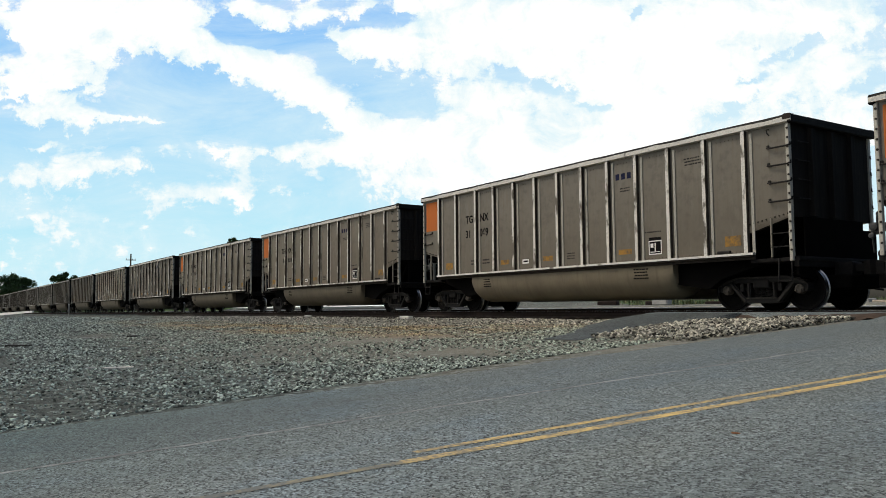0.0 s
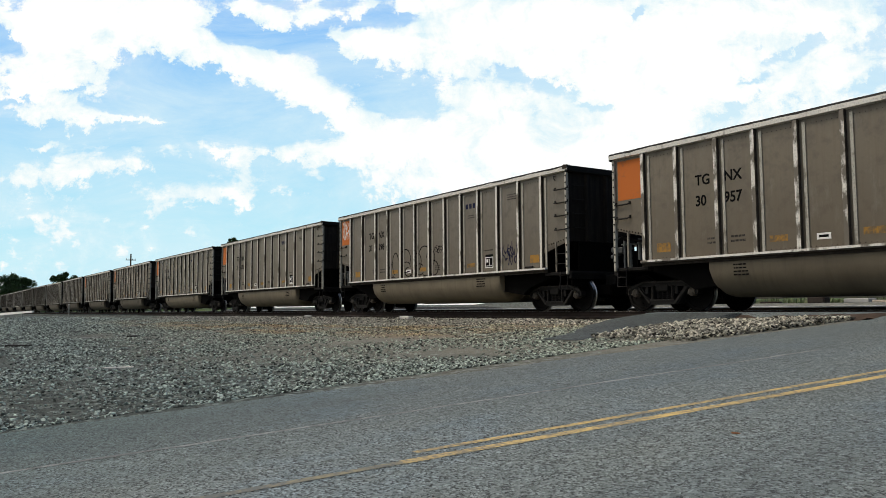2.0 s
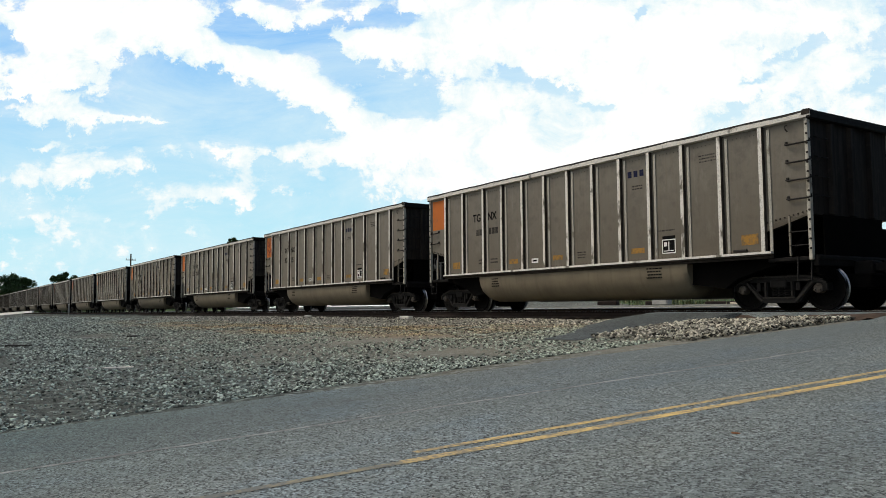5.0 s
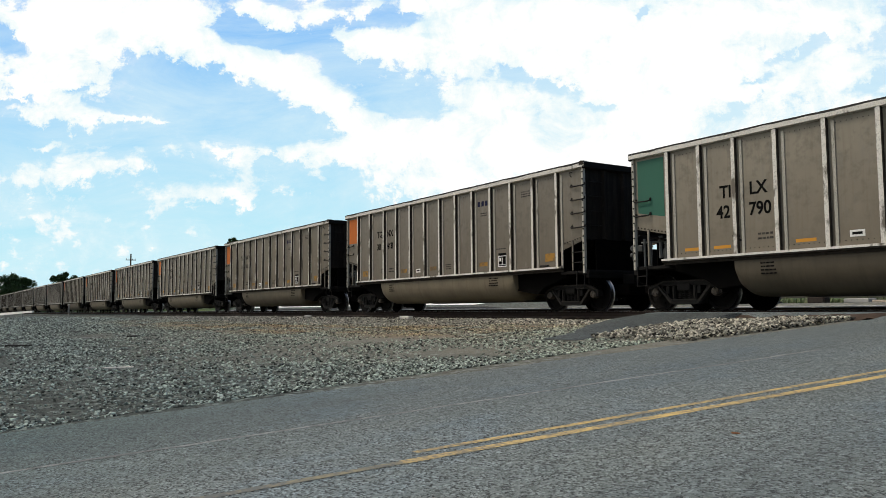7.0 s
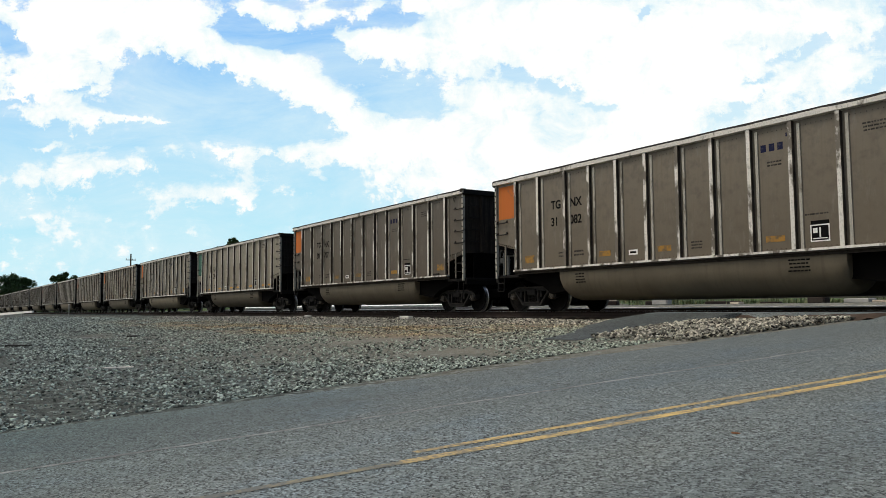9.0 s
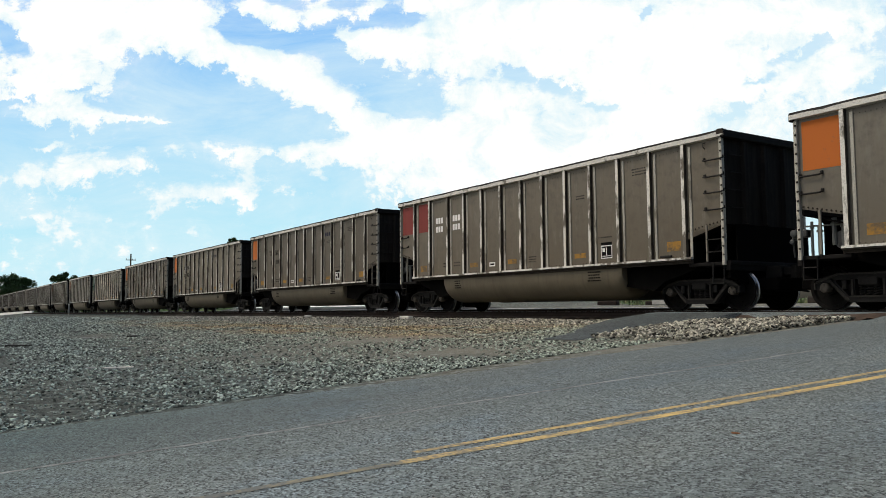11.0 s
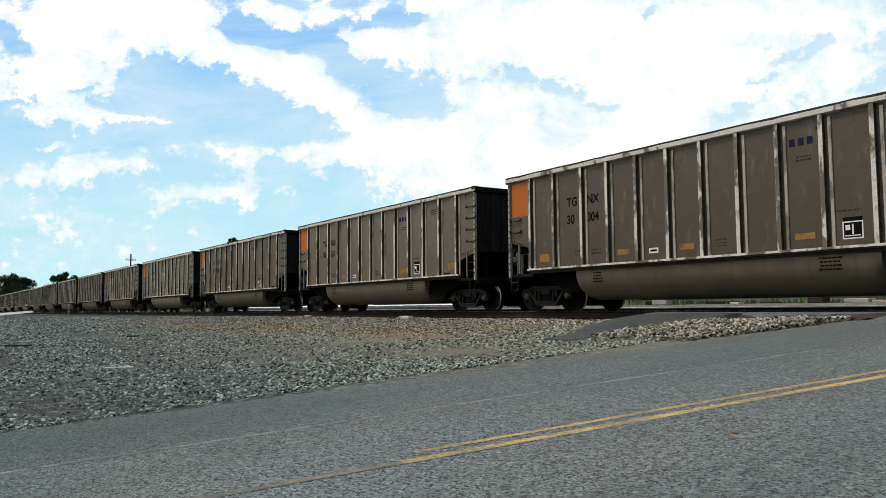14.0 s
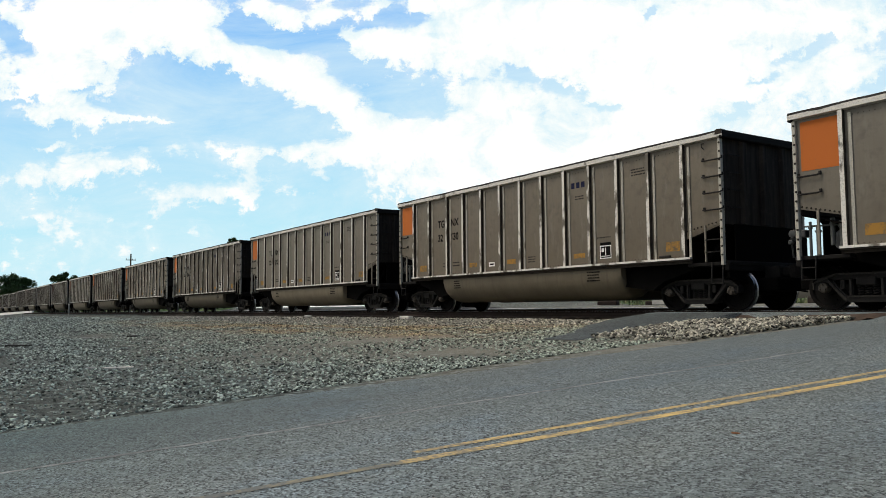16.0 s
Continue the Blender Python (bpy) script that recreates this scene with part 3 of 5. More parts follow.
def tub_mesh():
    """One of the two round-bottomed tubs that hang beside the centre sill."""
    prof = [(-1.5, 1.12), (-1.5, 0.9), (-1.475, 0.74), (-1.41, 0.58), (-1.3, 0.45), (-1.14, 0.355), (-0.95, 0.305), (-0.75, 0.3), (-0.55, 0.34),
            (-0.4, 0.46), (-0.33, 0.65), (-0.33, 1.12)]
    k = Solid()
    n = len(prof)
    a, b = 2.98 - HALF, HALF - 3.28
    rows = [(a, 0.0), (a + 0.04, 0.55), (a + 0.16, 0.88), (a + 0.32, 1.0), (b - 0.32, 1.0), (b - 0.16, 0.88), (b - 0.04, 0.55), (b, 0.0)]
    vs = []
    for x, f in rows:
        for y, z in prof:
            low = 0.62 + 0.38 * f
            vs.append((x, y, 1.12 - (1.12 - z) * low))
    fs = [(i * n + j, i * n + j + 1, i * n + n + j + 1, i * n + n + j) for i in range(len(rows) - 1) for j in range(n - 1)]
    fs += [tuple(range(n)), tuple((len(rows) - 1) * n + j for j in range(n - 1, -1, -1))]
    return k.add(vs, fs).mesh("tub", M_TUB, True)


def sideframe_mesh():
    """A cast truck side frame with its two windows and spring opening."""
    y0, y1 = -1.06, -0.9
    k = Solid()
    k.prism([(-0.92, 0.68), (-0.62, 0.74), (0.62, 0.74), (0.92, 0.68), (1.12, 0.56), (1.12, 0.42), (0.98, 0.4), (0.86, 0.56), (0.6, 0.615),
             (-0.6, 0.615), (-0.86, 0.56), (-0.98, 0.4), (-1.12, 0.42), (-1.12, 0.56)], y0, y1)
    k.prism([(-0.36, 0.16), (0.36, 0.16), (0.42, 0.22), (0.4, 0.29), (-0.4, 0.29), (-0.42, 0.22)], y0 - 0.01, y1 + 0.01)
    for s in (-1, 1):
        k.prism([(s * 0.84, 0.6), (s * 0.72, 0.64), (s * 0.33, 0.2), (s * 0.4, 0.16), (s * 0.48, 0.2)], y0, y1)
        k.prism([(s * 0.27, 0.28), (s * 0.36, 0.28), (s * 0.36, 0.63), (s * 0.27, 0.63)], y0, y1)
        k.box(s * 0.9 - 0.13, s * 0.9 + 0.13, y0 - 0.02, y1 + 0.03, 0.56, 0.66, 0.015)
        # Edge bars in paler iron: light on the casting's edges, put into colour.
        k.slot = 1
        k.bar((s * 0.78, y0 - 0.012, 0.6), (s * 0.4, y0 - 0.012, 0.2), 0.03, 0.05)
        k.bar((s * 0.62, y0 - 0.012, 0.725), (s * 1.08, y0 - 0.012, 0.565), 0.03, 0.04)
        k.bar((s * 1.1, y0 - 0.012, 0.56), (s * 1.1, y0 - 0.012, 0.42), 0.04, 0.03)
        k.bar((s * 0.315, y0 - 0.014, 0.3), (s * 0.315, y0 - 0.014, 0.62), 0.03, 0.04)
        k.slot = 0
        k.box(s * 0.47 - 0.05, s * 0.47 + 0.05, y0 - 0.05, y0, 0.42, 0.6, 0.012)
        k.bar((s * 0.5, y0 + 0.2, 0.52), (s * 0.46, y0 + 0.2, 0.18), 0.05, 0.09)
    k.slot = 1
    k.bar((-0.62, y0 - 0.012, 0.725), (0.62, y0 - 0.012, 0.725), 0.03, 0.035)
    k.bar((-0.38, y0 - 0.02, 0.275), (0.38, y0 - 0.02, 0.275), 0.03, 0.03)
    return k.mesh("side_frame", [M_DARK, M_LITEDGE])


def spring_mesh():
    k = Solid()
    for cx in (-0.15, 0.0, 0.15):
        pts = [(cx + 0.06 * math.cos(a), -0.98 + 0.06 * math.sin(a), 0.29 + 0.2 * a / (2 * math.pi * 4)) for a in np.linspace(0, 2 * math.pi * 4, 40)]
        k.tube(pts, 0.018, 5)
    return k.mesh("spring_nest", M_DARK)


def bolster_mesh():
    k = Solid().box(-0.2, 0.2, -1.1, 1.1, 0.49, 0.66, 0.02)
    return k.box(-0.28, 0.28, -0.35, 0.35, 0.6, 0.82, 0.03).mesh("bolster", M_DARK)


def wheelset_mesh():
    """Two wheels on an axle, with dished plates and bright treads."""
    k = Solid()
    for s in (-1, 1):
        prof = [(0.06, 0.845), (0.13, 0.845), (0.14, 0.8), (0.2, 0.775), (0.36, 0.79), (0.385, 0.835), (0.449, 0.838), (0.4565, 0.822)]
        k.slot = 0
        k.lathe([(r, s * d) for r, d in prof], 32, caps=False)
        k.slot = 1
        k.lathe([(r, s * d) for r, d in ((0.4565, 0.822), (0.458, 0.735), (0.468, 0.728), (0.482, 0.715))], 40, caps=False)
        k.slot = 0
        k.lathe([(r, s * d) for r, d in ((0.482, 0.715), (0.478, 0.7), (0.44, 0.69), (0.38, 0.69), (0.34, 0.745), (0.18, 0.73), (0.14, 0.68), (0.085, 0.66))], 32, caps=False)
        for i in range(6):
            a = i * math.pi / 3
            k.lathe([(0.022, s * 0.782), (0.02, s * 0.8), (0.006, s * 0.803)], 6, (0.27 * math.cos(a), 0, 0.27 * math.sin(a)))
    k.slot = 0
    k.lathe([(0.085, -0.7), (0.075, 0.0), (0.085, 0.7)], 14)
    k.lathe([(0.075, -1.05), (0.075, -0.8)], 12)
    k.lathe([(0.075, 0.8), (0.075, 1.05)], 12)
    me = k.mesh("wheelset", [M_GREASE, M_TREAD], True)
    return me


def cap_mesh(s):
    k = Solid().lathe([(0.105, s * 0.93), (0.105, s * 1.06), (0.095, s * 1.085), (0.06, s * 1.095), (0.02, s * 1.095)], 16)
    for i in range(3):
        a = radians(90 + 120 * i)
        k.lathe([(0.022, s * 1.085), (0.022, s * 1.12), (0.008, s * 1.122)], 6, (0.065 * math.cos(a), 0, 0.065 * math.sin(a)))
    return k.mesh("bearing_cap", M_CAP)


def rung_mesh(a, b, z, drop=0.025, stand=0.06):
    """A grab iron bolted to the side sheet."""
    y = -1.51
    k = Solid().tube([(a, y, z + drop), (a, y - stand, z + drop * 0.4), (a + 0.03, y - stand, z), (b - 0.03, y - stand, z), (b, y - stand, z + drop * 0.4), (b, y, z + drop)], 0.019, 6)
    for x in (a, b):
        k.box(x - 0.028, x + 0.028, y - 0.03, y + 0.006, z + drop - 0.02, z + drop + 0.055, 0.008)
    return k.mesh("grab_iron", M_RUNG)


def mirrored(me, name=None):
    m = me.copy()
    m.transform(Matrix.Diagonal((1, -1, 1, 1)))
    m.flip_normals()
    return m


def bars_mesh(rows, mat, y):
    k = Solid()
    for x0, x1, z0, z1 in rows:
        k.box(x0, x1, y - 0.003, y, z0, z1)
    return k.mesh("stencil", mat)


def small_print(seed, x, z, w, lines, mat, gap=0.07, h=0.032):
    """Rows of short bars that stand for small print."""
    r = random.Random(seed)
    out = []
    for i in range(lines):
        p = x + r.uniform(0, 0.1) * w
        while p < x + w * r.uniform(0.75, 1.0):
            q = p + r.uniform(0.03, 0.1)
            out.append((p, min(q, x + w), z - i * gap, z - i * gap + h))
            p = q + 0.018
    return out


SHARED = {}


def shared(key, make):
    if key not in SHARED:
        SHARED[key] = make()
    return SHARED[key]


def build_car(RIBS, band=False):
    """One open coal gondola; its origin is on the rails under its middle."""
    car = new("coal_gondola")
    s0 = -HALF
    rib = rib_mesh()
    rib_far = mirrored(rib)
    bay = [bay_panel(b - a, band=band) for a, b in zip(RIBS, RIBS[1:])]
    bay_far = [mirrored(m) for m in bay]
    tail, nose = end_panel(RIBS[0] - 0.15, 2.06, 1.84), end_panel(BODY - 0.15 - RIBS[-1], 1.8, 1.97)
    for far in (False, True):
        flip = (lambda m: mirrored(m)) if far else (lambda m: m)
        for i in range(12):
            part("side_panel", (bay_far if far else bay)[i], car, (s0 + RIBS[i], 0, 0))
        part("side_panel", flip(tail), car, (s0 + 0.15, 0, 0))
        part("side_panel", flip(nose), car, (s0 + RIBS[-1], 0, 0))
        for x in RIBS:
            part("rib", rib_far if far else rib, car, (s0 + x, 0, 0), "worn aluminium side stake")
        part("top_chord", flip(chord_mesh()), car, label="bright dented aluminium top chord")
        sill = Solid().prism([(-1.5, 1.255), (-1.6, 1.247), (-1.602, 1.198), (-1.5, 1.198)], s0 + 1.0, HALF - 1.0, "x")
        # The part below the ledge is darker than the ledge.
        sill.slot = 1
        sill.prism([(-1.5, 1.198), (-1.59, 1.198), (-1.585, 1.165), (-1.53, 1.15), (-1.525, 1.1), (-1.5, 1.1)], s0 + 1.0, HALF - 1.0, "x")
        part("side_sill", flip(sill.mesh("side_sill", [M_RIB, M_DARKTRIM])), car)
        part("tub", flip(tub_mesh()), car, label="dusty round-bottomed tub")
        for x in (s0 + 0.1, HALF - 0.13):
            k = Solid().box(x - 0.04, x + 0.04, -1.56, -1.47, 1.02, 3.9, 0.008)
            k.slot = 1
            for i in range(14):
                k.lathe([(0.026, -1.559), (0.022, -1.578), (0.006, -1.582)], 6, (x + 0.012, 0, 1.25 + i * 0.195))
            part("corner_post", flip(k.mesh("corner_post", [M_STRIP, M_DARKTRIM])), car)
            gusset = Solid().prism([(x - 0.06, 3.97), (x + 0.13, 3.97), (x + 0.12, 4.075), (x, 4.088), (x - 0.05, 4.07)], -1.61, -1.47)
            if x > 0:
                part("corner_cap", flip(gusset.mesh("corner_cap", M_DARKTRIM)), car, label="coal-caked cap on the rim's corner")
        for z in (3.42, 3.04, 2.67, 2.28):
            part("grab_iron", flip(rung_mesh(HALF - 0.6, HALF - 0.1, z)), car)
        hook = Solid().tube([(HALF - 0.58, -1.51, 3.84), (HALF - 0.58, -1.59, 3.82), (HALF - 0.56, -1.6, 3.74), (HALF - 0.53, -1.57, 3.69)], 0.014, 6).mesh("hook", M_RUNG)
        part("hook", flip(hook), car)
        for z in (2.71, 2.35):
            part("grab_iron", flip(rung_mesh(s0 + 0.16, s0 + 0.62, z)), car)
        ladder = Solid()
        ladder.box(HALF - 0.61, HALF - 0.575, -1.54, -1.5, 1.12, 1.95)
        ladder.slot = 1
        for z in (1.32, 1.6):
            ladder.box(HALF - 0.6, HALF - 0.12, -1.54, -1.515, z, z + 0.025)
        part("step_ladder", flip(ladder.mesh("step_ladder", [M_STRIP, M_DARK])), car)
        stair = Solid().box(s0 + 0.52, s0 + 0.57, -1.54, -1.5, 1.12, 2.0)
        part("brace", flip(stair.mesh("brace", M_STRIP)), car)
        stirrup = Solid().tube([(s0 + 0.15, -1.5, 1.1), (s0 + 0.15, -1.53, 0.62), (s0 + 0.45, -1.53, 0.62), (s0 + 0.45, -1.5, 1.1)], 0.018, 6)
        stirrup.tube([(s0 + 0.15, -1.53, 0.86), (s0 + 0.45, -1.53, 0.86)], 0.014, 6)
        part("sill_step", flip(stirrup.mesh("sill_step", M_RUNG)), car)
        stirrup = Solid().tube([(HALF - 0.15, -1.5, 1.1), (HALF - 0.15, -1.53, 0.62), (HALF - 0.45, -1.53, 0.62), (HALF - 0.45, -1.5, 1.1)], 0.018, 6)
        part("sill_step", flip(stirrup.mesh("sill_step", M_RUNG)), car)
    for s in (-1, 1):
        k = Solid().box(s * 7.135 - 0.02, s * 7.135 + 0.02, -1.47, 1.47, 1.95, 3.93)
        part("end_sheet", k.mesh("end_sheet", M_ENDSHEET), car, label="end sheet darkened by coal and painted shade")
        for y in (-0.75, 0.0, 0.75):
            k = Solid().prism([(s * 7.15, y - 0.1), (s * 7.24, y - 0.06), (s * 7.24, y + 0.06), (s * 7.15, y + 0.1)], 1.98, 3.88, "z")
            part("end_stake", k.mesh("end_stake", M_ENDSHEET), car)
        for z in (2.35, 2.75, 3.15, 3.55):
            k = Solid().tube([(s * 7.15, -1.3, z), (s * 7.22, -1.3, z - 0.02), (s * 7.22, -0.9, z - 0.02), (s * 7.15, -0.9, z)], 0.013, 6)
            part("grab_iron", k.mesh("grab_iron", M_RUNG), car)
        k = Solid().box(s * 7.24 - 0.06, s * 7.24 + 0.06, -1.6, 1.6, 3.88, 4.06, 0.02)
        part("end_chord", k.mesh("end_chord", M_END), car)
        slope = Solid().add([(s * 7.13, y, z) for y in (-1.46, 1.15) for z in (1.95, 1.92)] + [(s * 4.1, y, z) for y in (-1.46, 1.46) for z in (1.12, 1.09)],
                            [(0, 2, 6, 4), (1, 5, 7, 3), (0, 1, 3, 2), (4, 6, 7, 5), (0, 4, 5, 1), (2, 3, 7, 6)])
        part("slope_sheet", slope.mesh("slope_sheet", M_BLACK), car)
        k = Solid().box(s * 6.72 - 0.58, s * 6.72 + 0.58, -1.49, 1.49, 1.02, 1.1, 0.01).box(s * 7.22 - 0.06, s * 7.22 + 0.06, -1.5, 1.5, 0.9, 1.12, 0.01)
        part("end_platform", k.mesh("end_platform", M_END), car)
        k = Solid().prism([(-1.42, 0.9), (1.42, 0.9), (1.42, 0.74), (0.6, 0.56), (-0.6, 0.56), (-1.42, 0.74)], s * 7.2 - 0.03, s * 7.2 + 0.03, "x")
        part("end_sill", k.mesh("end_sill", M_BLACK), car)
        k = Solid().box(s * 7.45 - 0.2, s * 7.45 + 0.2, -0.2, 0.2, 0.72, 1.02, 0.02).box(s * 7.75 - 0.25, s * 7.75 + 0.25, -0.09, 0.09, 0.79, 0.97, 0.02)
        k.prism([(s * 7.85, -0.13), (s * 8.02, -0.19), (s * 8.09, -0.1), (s * 8.06, 0.04), (s * 8.0, 0.16), (s * 7.85, 0.13)], 0.74, 1.02, "z")
        part("coupler", k.mesh("coupler", M_DARK), car)
        # Oversized dark block, added to black out the gap between cars.
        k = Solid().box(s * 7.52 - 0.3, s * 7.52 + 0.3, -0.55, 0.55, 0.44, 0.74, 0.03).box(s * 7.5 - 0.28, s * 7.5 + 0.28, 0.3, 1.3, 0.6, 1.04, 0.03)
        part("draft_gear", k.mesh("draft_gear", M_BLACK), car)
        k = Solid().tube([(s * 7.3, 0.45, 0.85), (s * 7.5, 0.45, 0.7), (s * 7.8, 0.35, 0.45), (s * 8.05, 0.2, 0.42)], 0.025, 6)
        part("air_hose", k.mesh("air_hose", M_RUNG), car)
        # Filled up to the slope sheet to close off the sky behind.
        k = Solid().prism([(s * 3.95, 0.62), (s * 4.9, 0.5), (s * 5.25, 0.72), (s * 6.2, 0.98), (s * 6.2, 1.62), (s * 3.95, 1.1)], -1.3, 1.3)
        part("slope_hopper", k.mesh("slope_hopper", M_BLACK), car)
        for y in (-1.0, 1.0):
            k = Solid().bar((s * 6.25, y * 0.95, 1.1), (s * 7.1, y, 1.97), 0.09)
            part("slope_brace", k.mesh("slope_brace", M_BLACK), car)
    # Plates added to black out the openings behind the end platforms.
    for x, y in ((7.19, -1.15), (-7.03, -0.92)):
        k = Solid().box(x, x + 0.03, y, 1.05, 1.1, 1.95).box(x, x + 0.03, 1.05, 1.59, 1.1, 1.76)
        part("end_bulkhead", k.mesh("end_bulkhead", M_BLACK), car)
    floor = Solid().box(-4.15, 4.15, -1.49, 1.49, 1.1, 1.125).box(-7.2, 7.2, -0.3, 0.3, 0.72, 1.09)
    part("centre_sill", floor.mesh("centre_sill", M_BLACK), car)
    # brake gear on the tail platform
    k = Solid().lathe([(0.05, -0.35), (0.2, -0.3), (0.22, 0.0), (0.2, 0.3), (0.05, 0.35)], 16, (s0 + 0.75, -0.75, 1.42))
    part("air_reservoir", k.mesh("air_reservoir", M_GREYSTEEL, True), car, label="grey brake air reservoir")
    k = Solid().box(s0 - 0.24, s0 - 0.06, -1.3, -1.1, 1.45, 1.66, 0.03).box(s0 - 0.08, s0 + 0.12, -1.3, -1.14, 1.5, 1.66, 0.02)
    k.lathe([(0.03, -1.37), (0.08, -1.36), (0.085, -1.28), (0.05, -1.27)], 10, (s0 - 0.15, 0, 1.59)).lathe([(0.03, -1.36), (0.055, -1.35), (0.055, -1.28)], 8, (s0 - 0.2, 0, 1.42))
    k.tube([(s0 - 0.15, -1.2, 1.66), (s0 - 0.15, -1.2, 1.86), (s0 - 0.04, -1.2, 1.93)], 0.02, 6).tube([(s0 - 0.2, -1.3, 1.42), (s0 - 0.2, -1.25, 1.1)], 0.018, 6)
    part("brake_valve", k.mesh("brake_valve", M_VALVE), car, label="grimy blue-grey brake control valve box")
    for x, y, z0, z1, w in ((0.28, -1.38, 1.1, 1.8, 0.03), (0.4, -1.3, 1.1, 1.72, 0.045), (0.68, -1.25, 1.3, 1.85, 0.05), (0.88, -1.28, 1.2, 1.78, 0.04)):
        k = Solid().tube([(s0 + x, y, z0), (s0 + x, y, z1)], w, 8).tube([(s0 + x, y, z1 - 0.14), (s0 + x, y, z1 - 0.1)], w * 1.5, 8)
        part("brake_pipe", k.mesh("brake_pipe", M_PIPE, True), car, label="grimy brake pipe fitting")
    k = Solid().tube([(s0 + 0.1, -1.3, 1.72), (s0 + 0.9, -1.26, 1.7)], 0.02, 8)
    part("cross_pipe", k.mesh("cross_pipe", M_PIPE), car)
    k = Solid().tube([(HALF - 1.95, -1.54, 1.3), (HALF - 1.62, -1.54, 1.3)], 0.03, 8)
    part("release_rod", k.mesh("release_rod", M_RUNG), car)
    wheel = Solid()
    ring = [(s0 - 0.02, 0.9 + 0.27 * math.cos(a), 2.2 + 0.27 * math.sin(a)) for a in np.linspace(0, 2 * math.pi, 25)]
    wheel.tube(ring, 0.016, 6)
    for i in range(4):
        a = i * math.pi / 2
        wheel.bar((s0 - 0.02, 0.9, 2.2), (s0 - 0.02, 0.9 + 0.27 * math.cos(a), 2.2 + 0.27 * math.sin(a)), 0.02)
    part("hand_brake", wheel.mesh("hand_brake", M_GREASE), car)
    # trucks
    frame_near, spring, bolster, wheelset = sideframe_mesh(), spring_mesh(), bolster_mesh(), wheelset_mesh()
    frame_far, spring_far = mirrored(frame_near), mirrored(spring)
    cap_near, cap_far = cap_mesh(-1), cap_mesh(1)
    for s in (-1, 1):
        truck = part("truck", bolster, car, (s * TRUCK, 0, 0))
        for me in (frame_near, frame_far):
            part("side_frame", me, truck)
        for me in (spring, spring_far):
            part("spring_nest", me, truck)
        for d in (-1, 1):
            part("wheelset", wheelset, truck, (d * AXLE_OFF, 0, WHEEL_R), "steel wheels with polished treads")
            for me in (cap_near, cap_far):
                part("bearing_cap", me, truck, (d * AXLE_OFF, 0, WHEEL_R))
    # marks that every car carries
    def at(s):
        return s + s0
    part("warning_label", bars_mesh([(at(5.62), at(5.92), 1.415, 1.545)], M_WHITE, -1.506), car, label="small white label plate")
    part("warning_label_print", bars_mesh([(at(5.67), at(5.87), 1.455, 1.505)], M_STENCIL, -1.51), car)
    box = [(at(10.57), at(10.98), 1.375, 1.4), (at(10.57), at(10.98), 1.695, 1.72), (at(10.57), at(10.595), 1.4, 1.695), (at(10.955), at(10.98), 1.4, 1.695)]
    part("inspection_panel", bars_mesh([(at(10.58), at(10.97), 1.38, 1.8)], M_STENCIL, -1.506), car)
    part("inspection_frame", bars_mesh(box + [(at(10.76), at(10.79), 1.46, 1.66), (at(10.63), at(10.72), 1.55, 1.65), (at(10.62), at(10.93), 1.43, 1.45)], M_WHITE, -1.51), car, label="white frame of the inspection stencil")
    rows = small_print(3, at(10.03), 1.02, 0.5, 4, M_FAINT, 0.075) + small_print(4, at(3.62), 1.0, 0.4, 4, M_FAINT, 0.075)
    part("tub_stencil", bars_mesh(rows, M_STENCIL, -1.5015), car)["kind"] = "stuff"
    rows = small_print(5, at(7.56), 1.58, 0.34, 3, M_FAINT) + small_print(6, at(9.62), 3.12, 0.36, 2, M_FAINT) + small_print(7, at(11.7), 3.55, 0.6, 3, M_FAINT)
    rows += small_print(8, at(10.45), 1.92, 0.62, 1, M_FAINT) + small_print(9, at(2.95), 1.62, 0.24, 2, M_FAINT, 0.1, 0.045) + small_print(10, at(3.58), 1.62, 0.42, 2, M_FAINT, 0.1, 0.045)
    part("small_stencil", bars_mesh(rows, M_FAINT, -1.506), car)["kind"] = "stuff"
    return car


def amber(car, s, z, w, h, mat=M_REFLECTOR):
    me = shared(("amber", w, h, mat.name), lambda: Solid().box(0, w, -1.51, -1.506, 0, h).mesh("reflector", mat))
    part("reflector", me, car, (s - HALF, 0, z), "dusty amber reflector")


def mark(car, text, s, z, height, mat):
    part("reporting_mark", lettering(text, height, mat), car, (s - HALF, -1.508, z), "black stencilled lettering")


def ribbon(pts, width):
    """A flat painted stroke on the side sheet."""
    k = Solid()
    for p, q in zip(pts, pts[1:]):
        k.bar((p[0], -1.507, p[1]), (q[0], -1.507, q[1]), 0.006, width, (0, 0, 1) if abs(q[0] - p[0]) > 1e-6 else (1, 0, 0))
    return k


def scrawl(seed, s0, s1, z0, z1, width, strokes):
    """Looping paint strokes, no letters."""
    r = random.Random(seed)
    k = Solid()
    for i in range(strokes * 2):
        cx = s0 + (s1 - s0) * (i % strokes + r.uniform(0.2, 0.8)) / strokes - HALF
        cz = z0 + (z1 - z0) * (0.28 if i < strokes else 0.7) + r.uniform(-0.08, 0.08) * (z1 - z0)
        w, h = (s1 - s0) / strokes * r.uniform(0.3, 0.75), (z1 - z0) * r.uniform(0.14, 0.28)
        a0, arc, skew = r.uniform(0, 6.28), r.uniform(2.6, 6.0), r.uniform(-0.4, 0.4)
        pts = [(cx + w * math.cos(a0 + a) + skew * h * math.sin(a0 + a), cz + h * math.sin(a0 + a) * (1 + 0.3 * math.cos(2.3 * a))) for a in np.linspace(0, arc, 16)]
        b = ribbon(pts, width * r.uniform(0.7, 1.2))
        k.add(b.v, b.f)
    return k.mesh("graffiti", M_STENCIL)


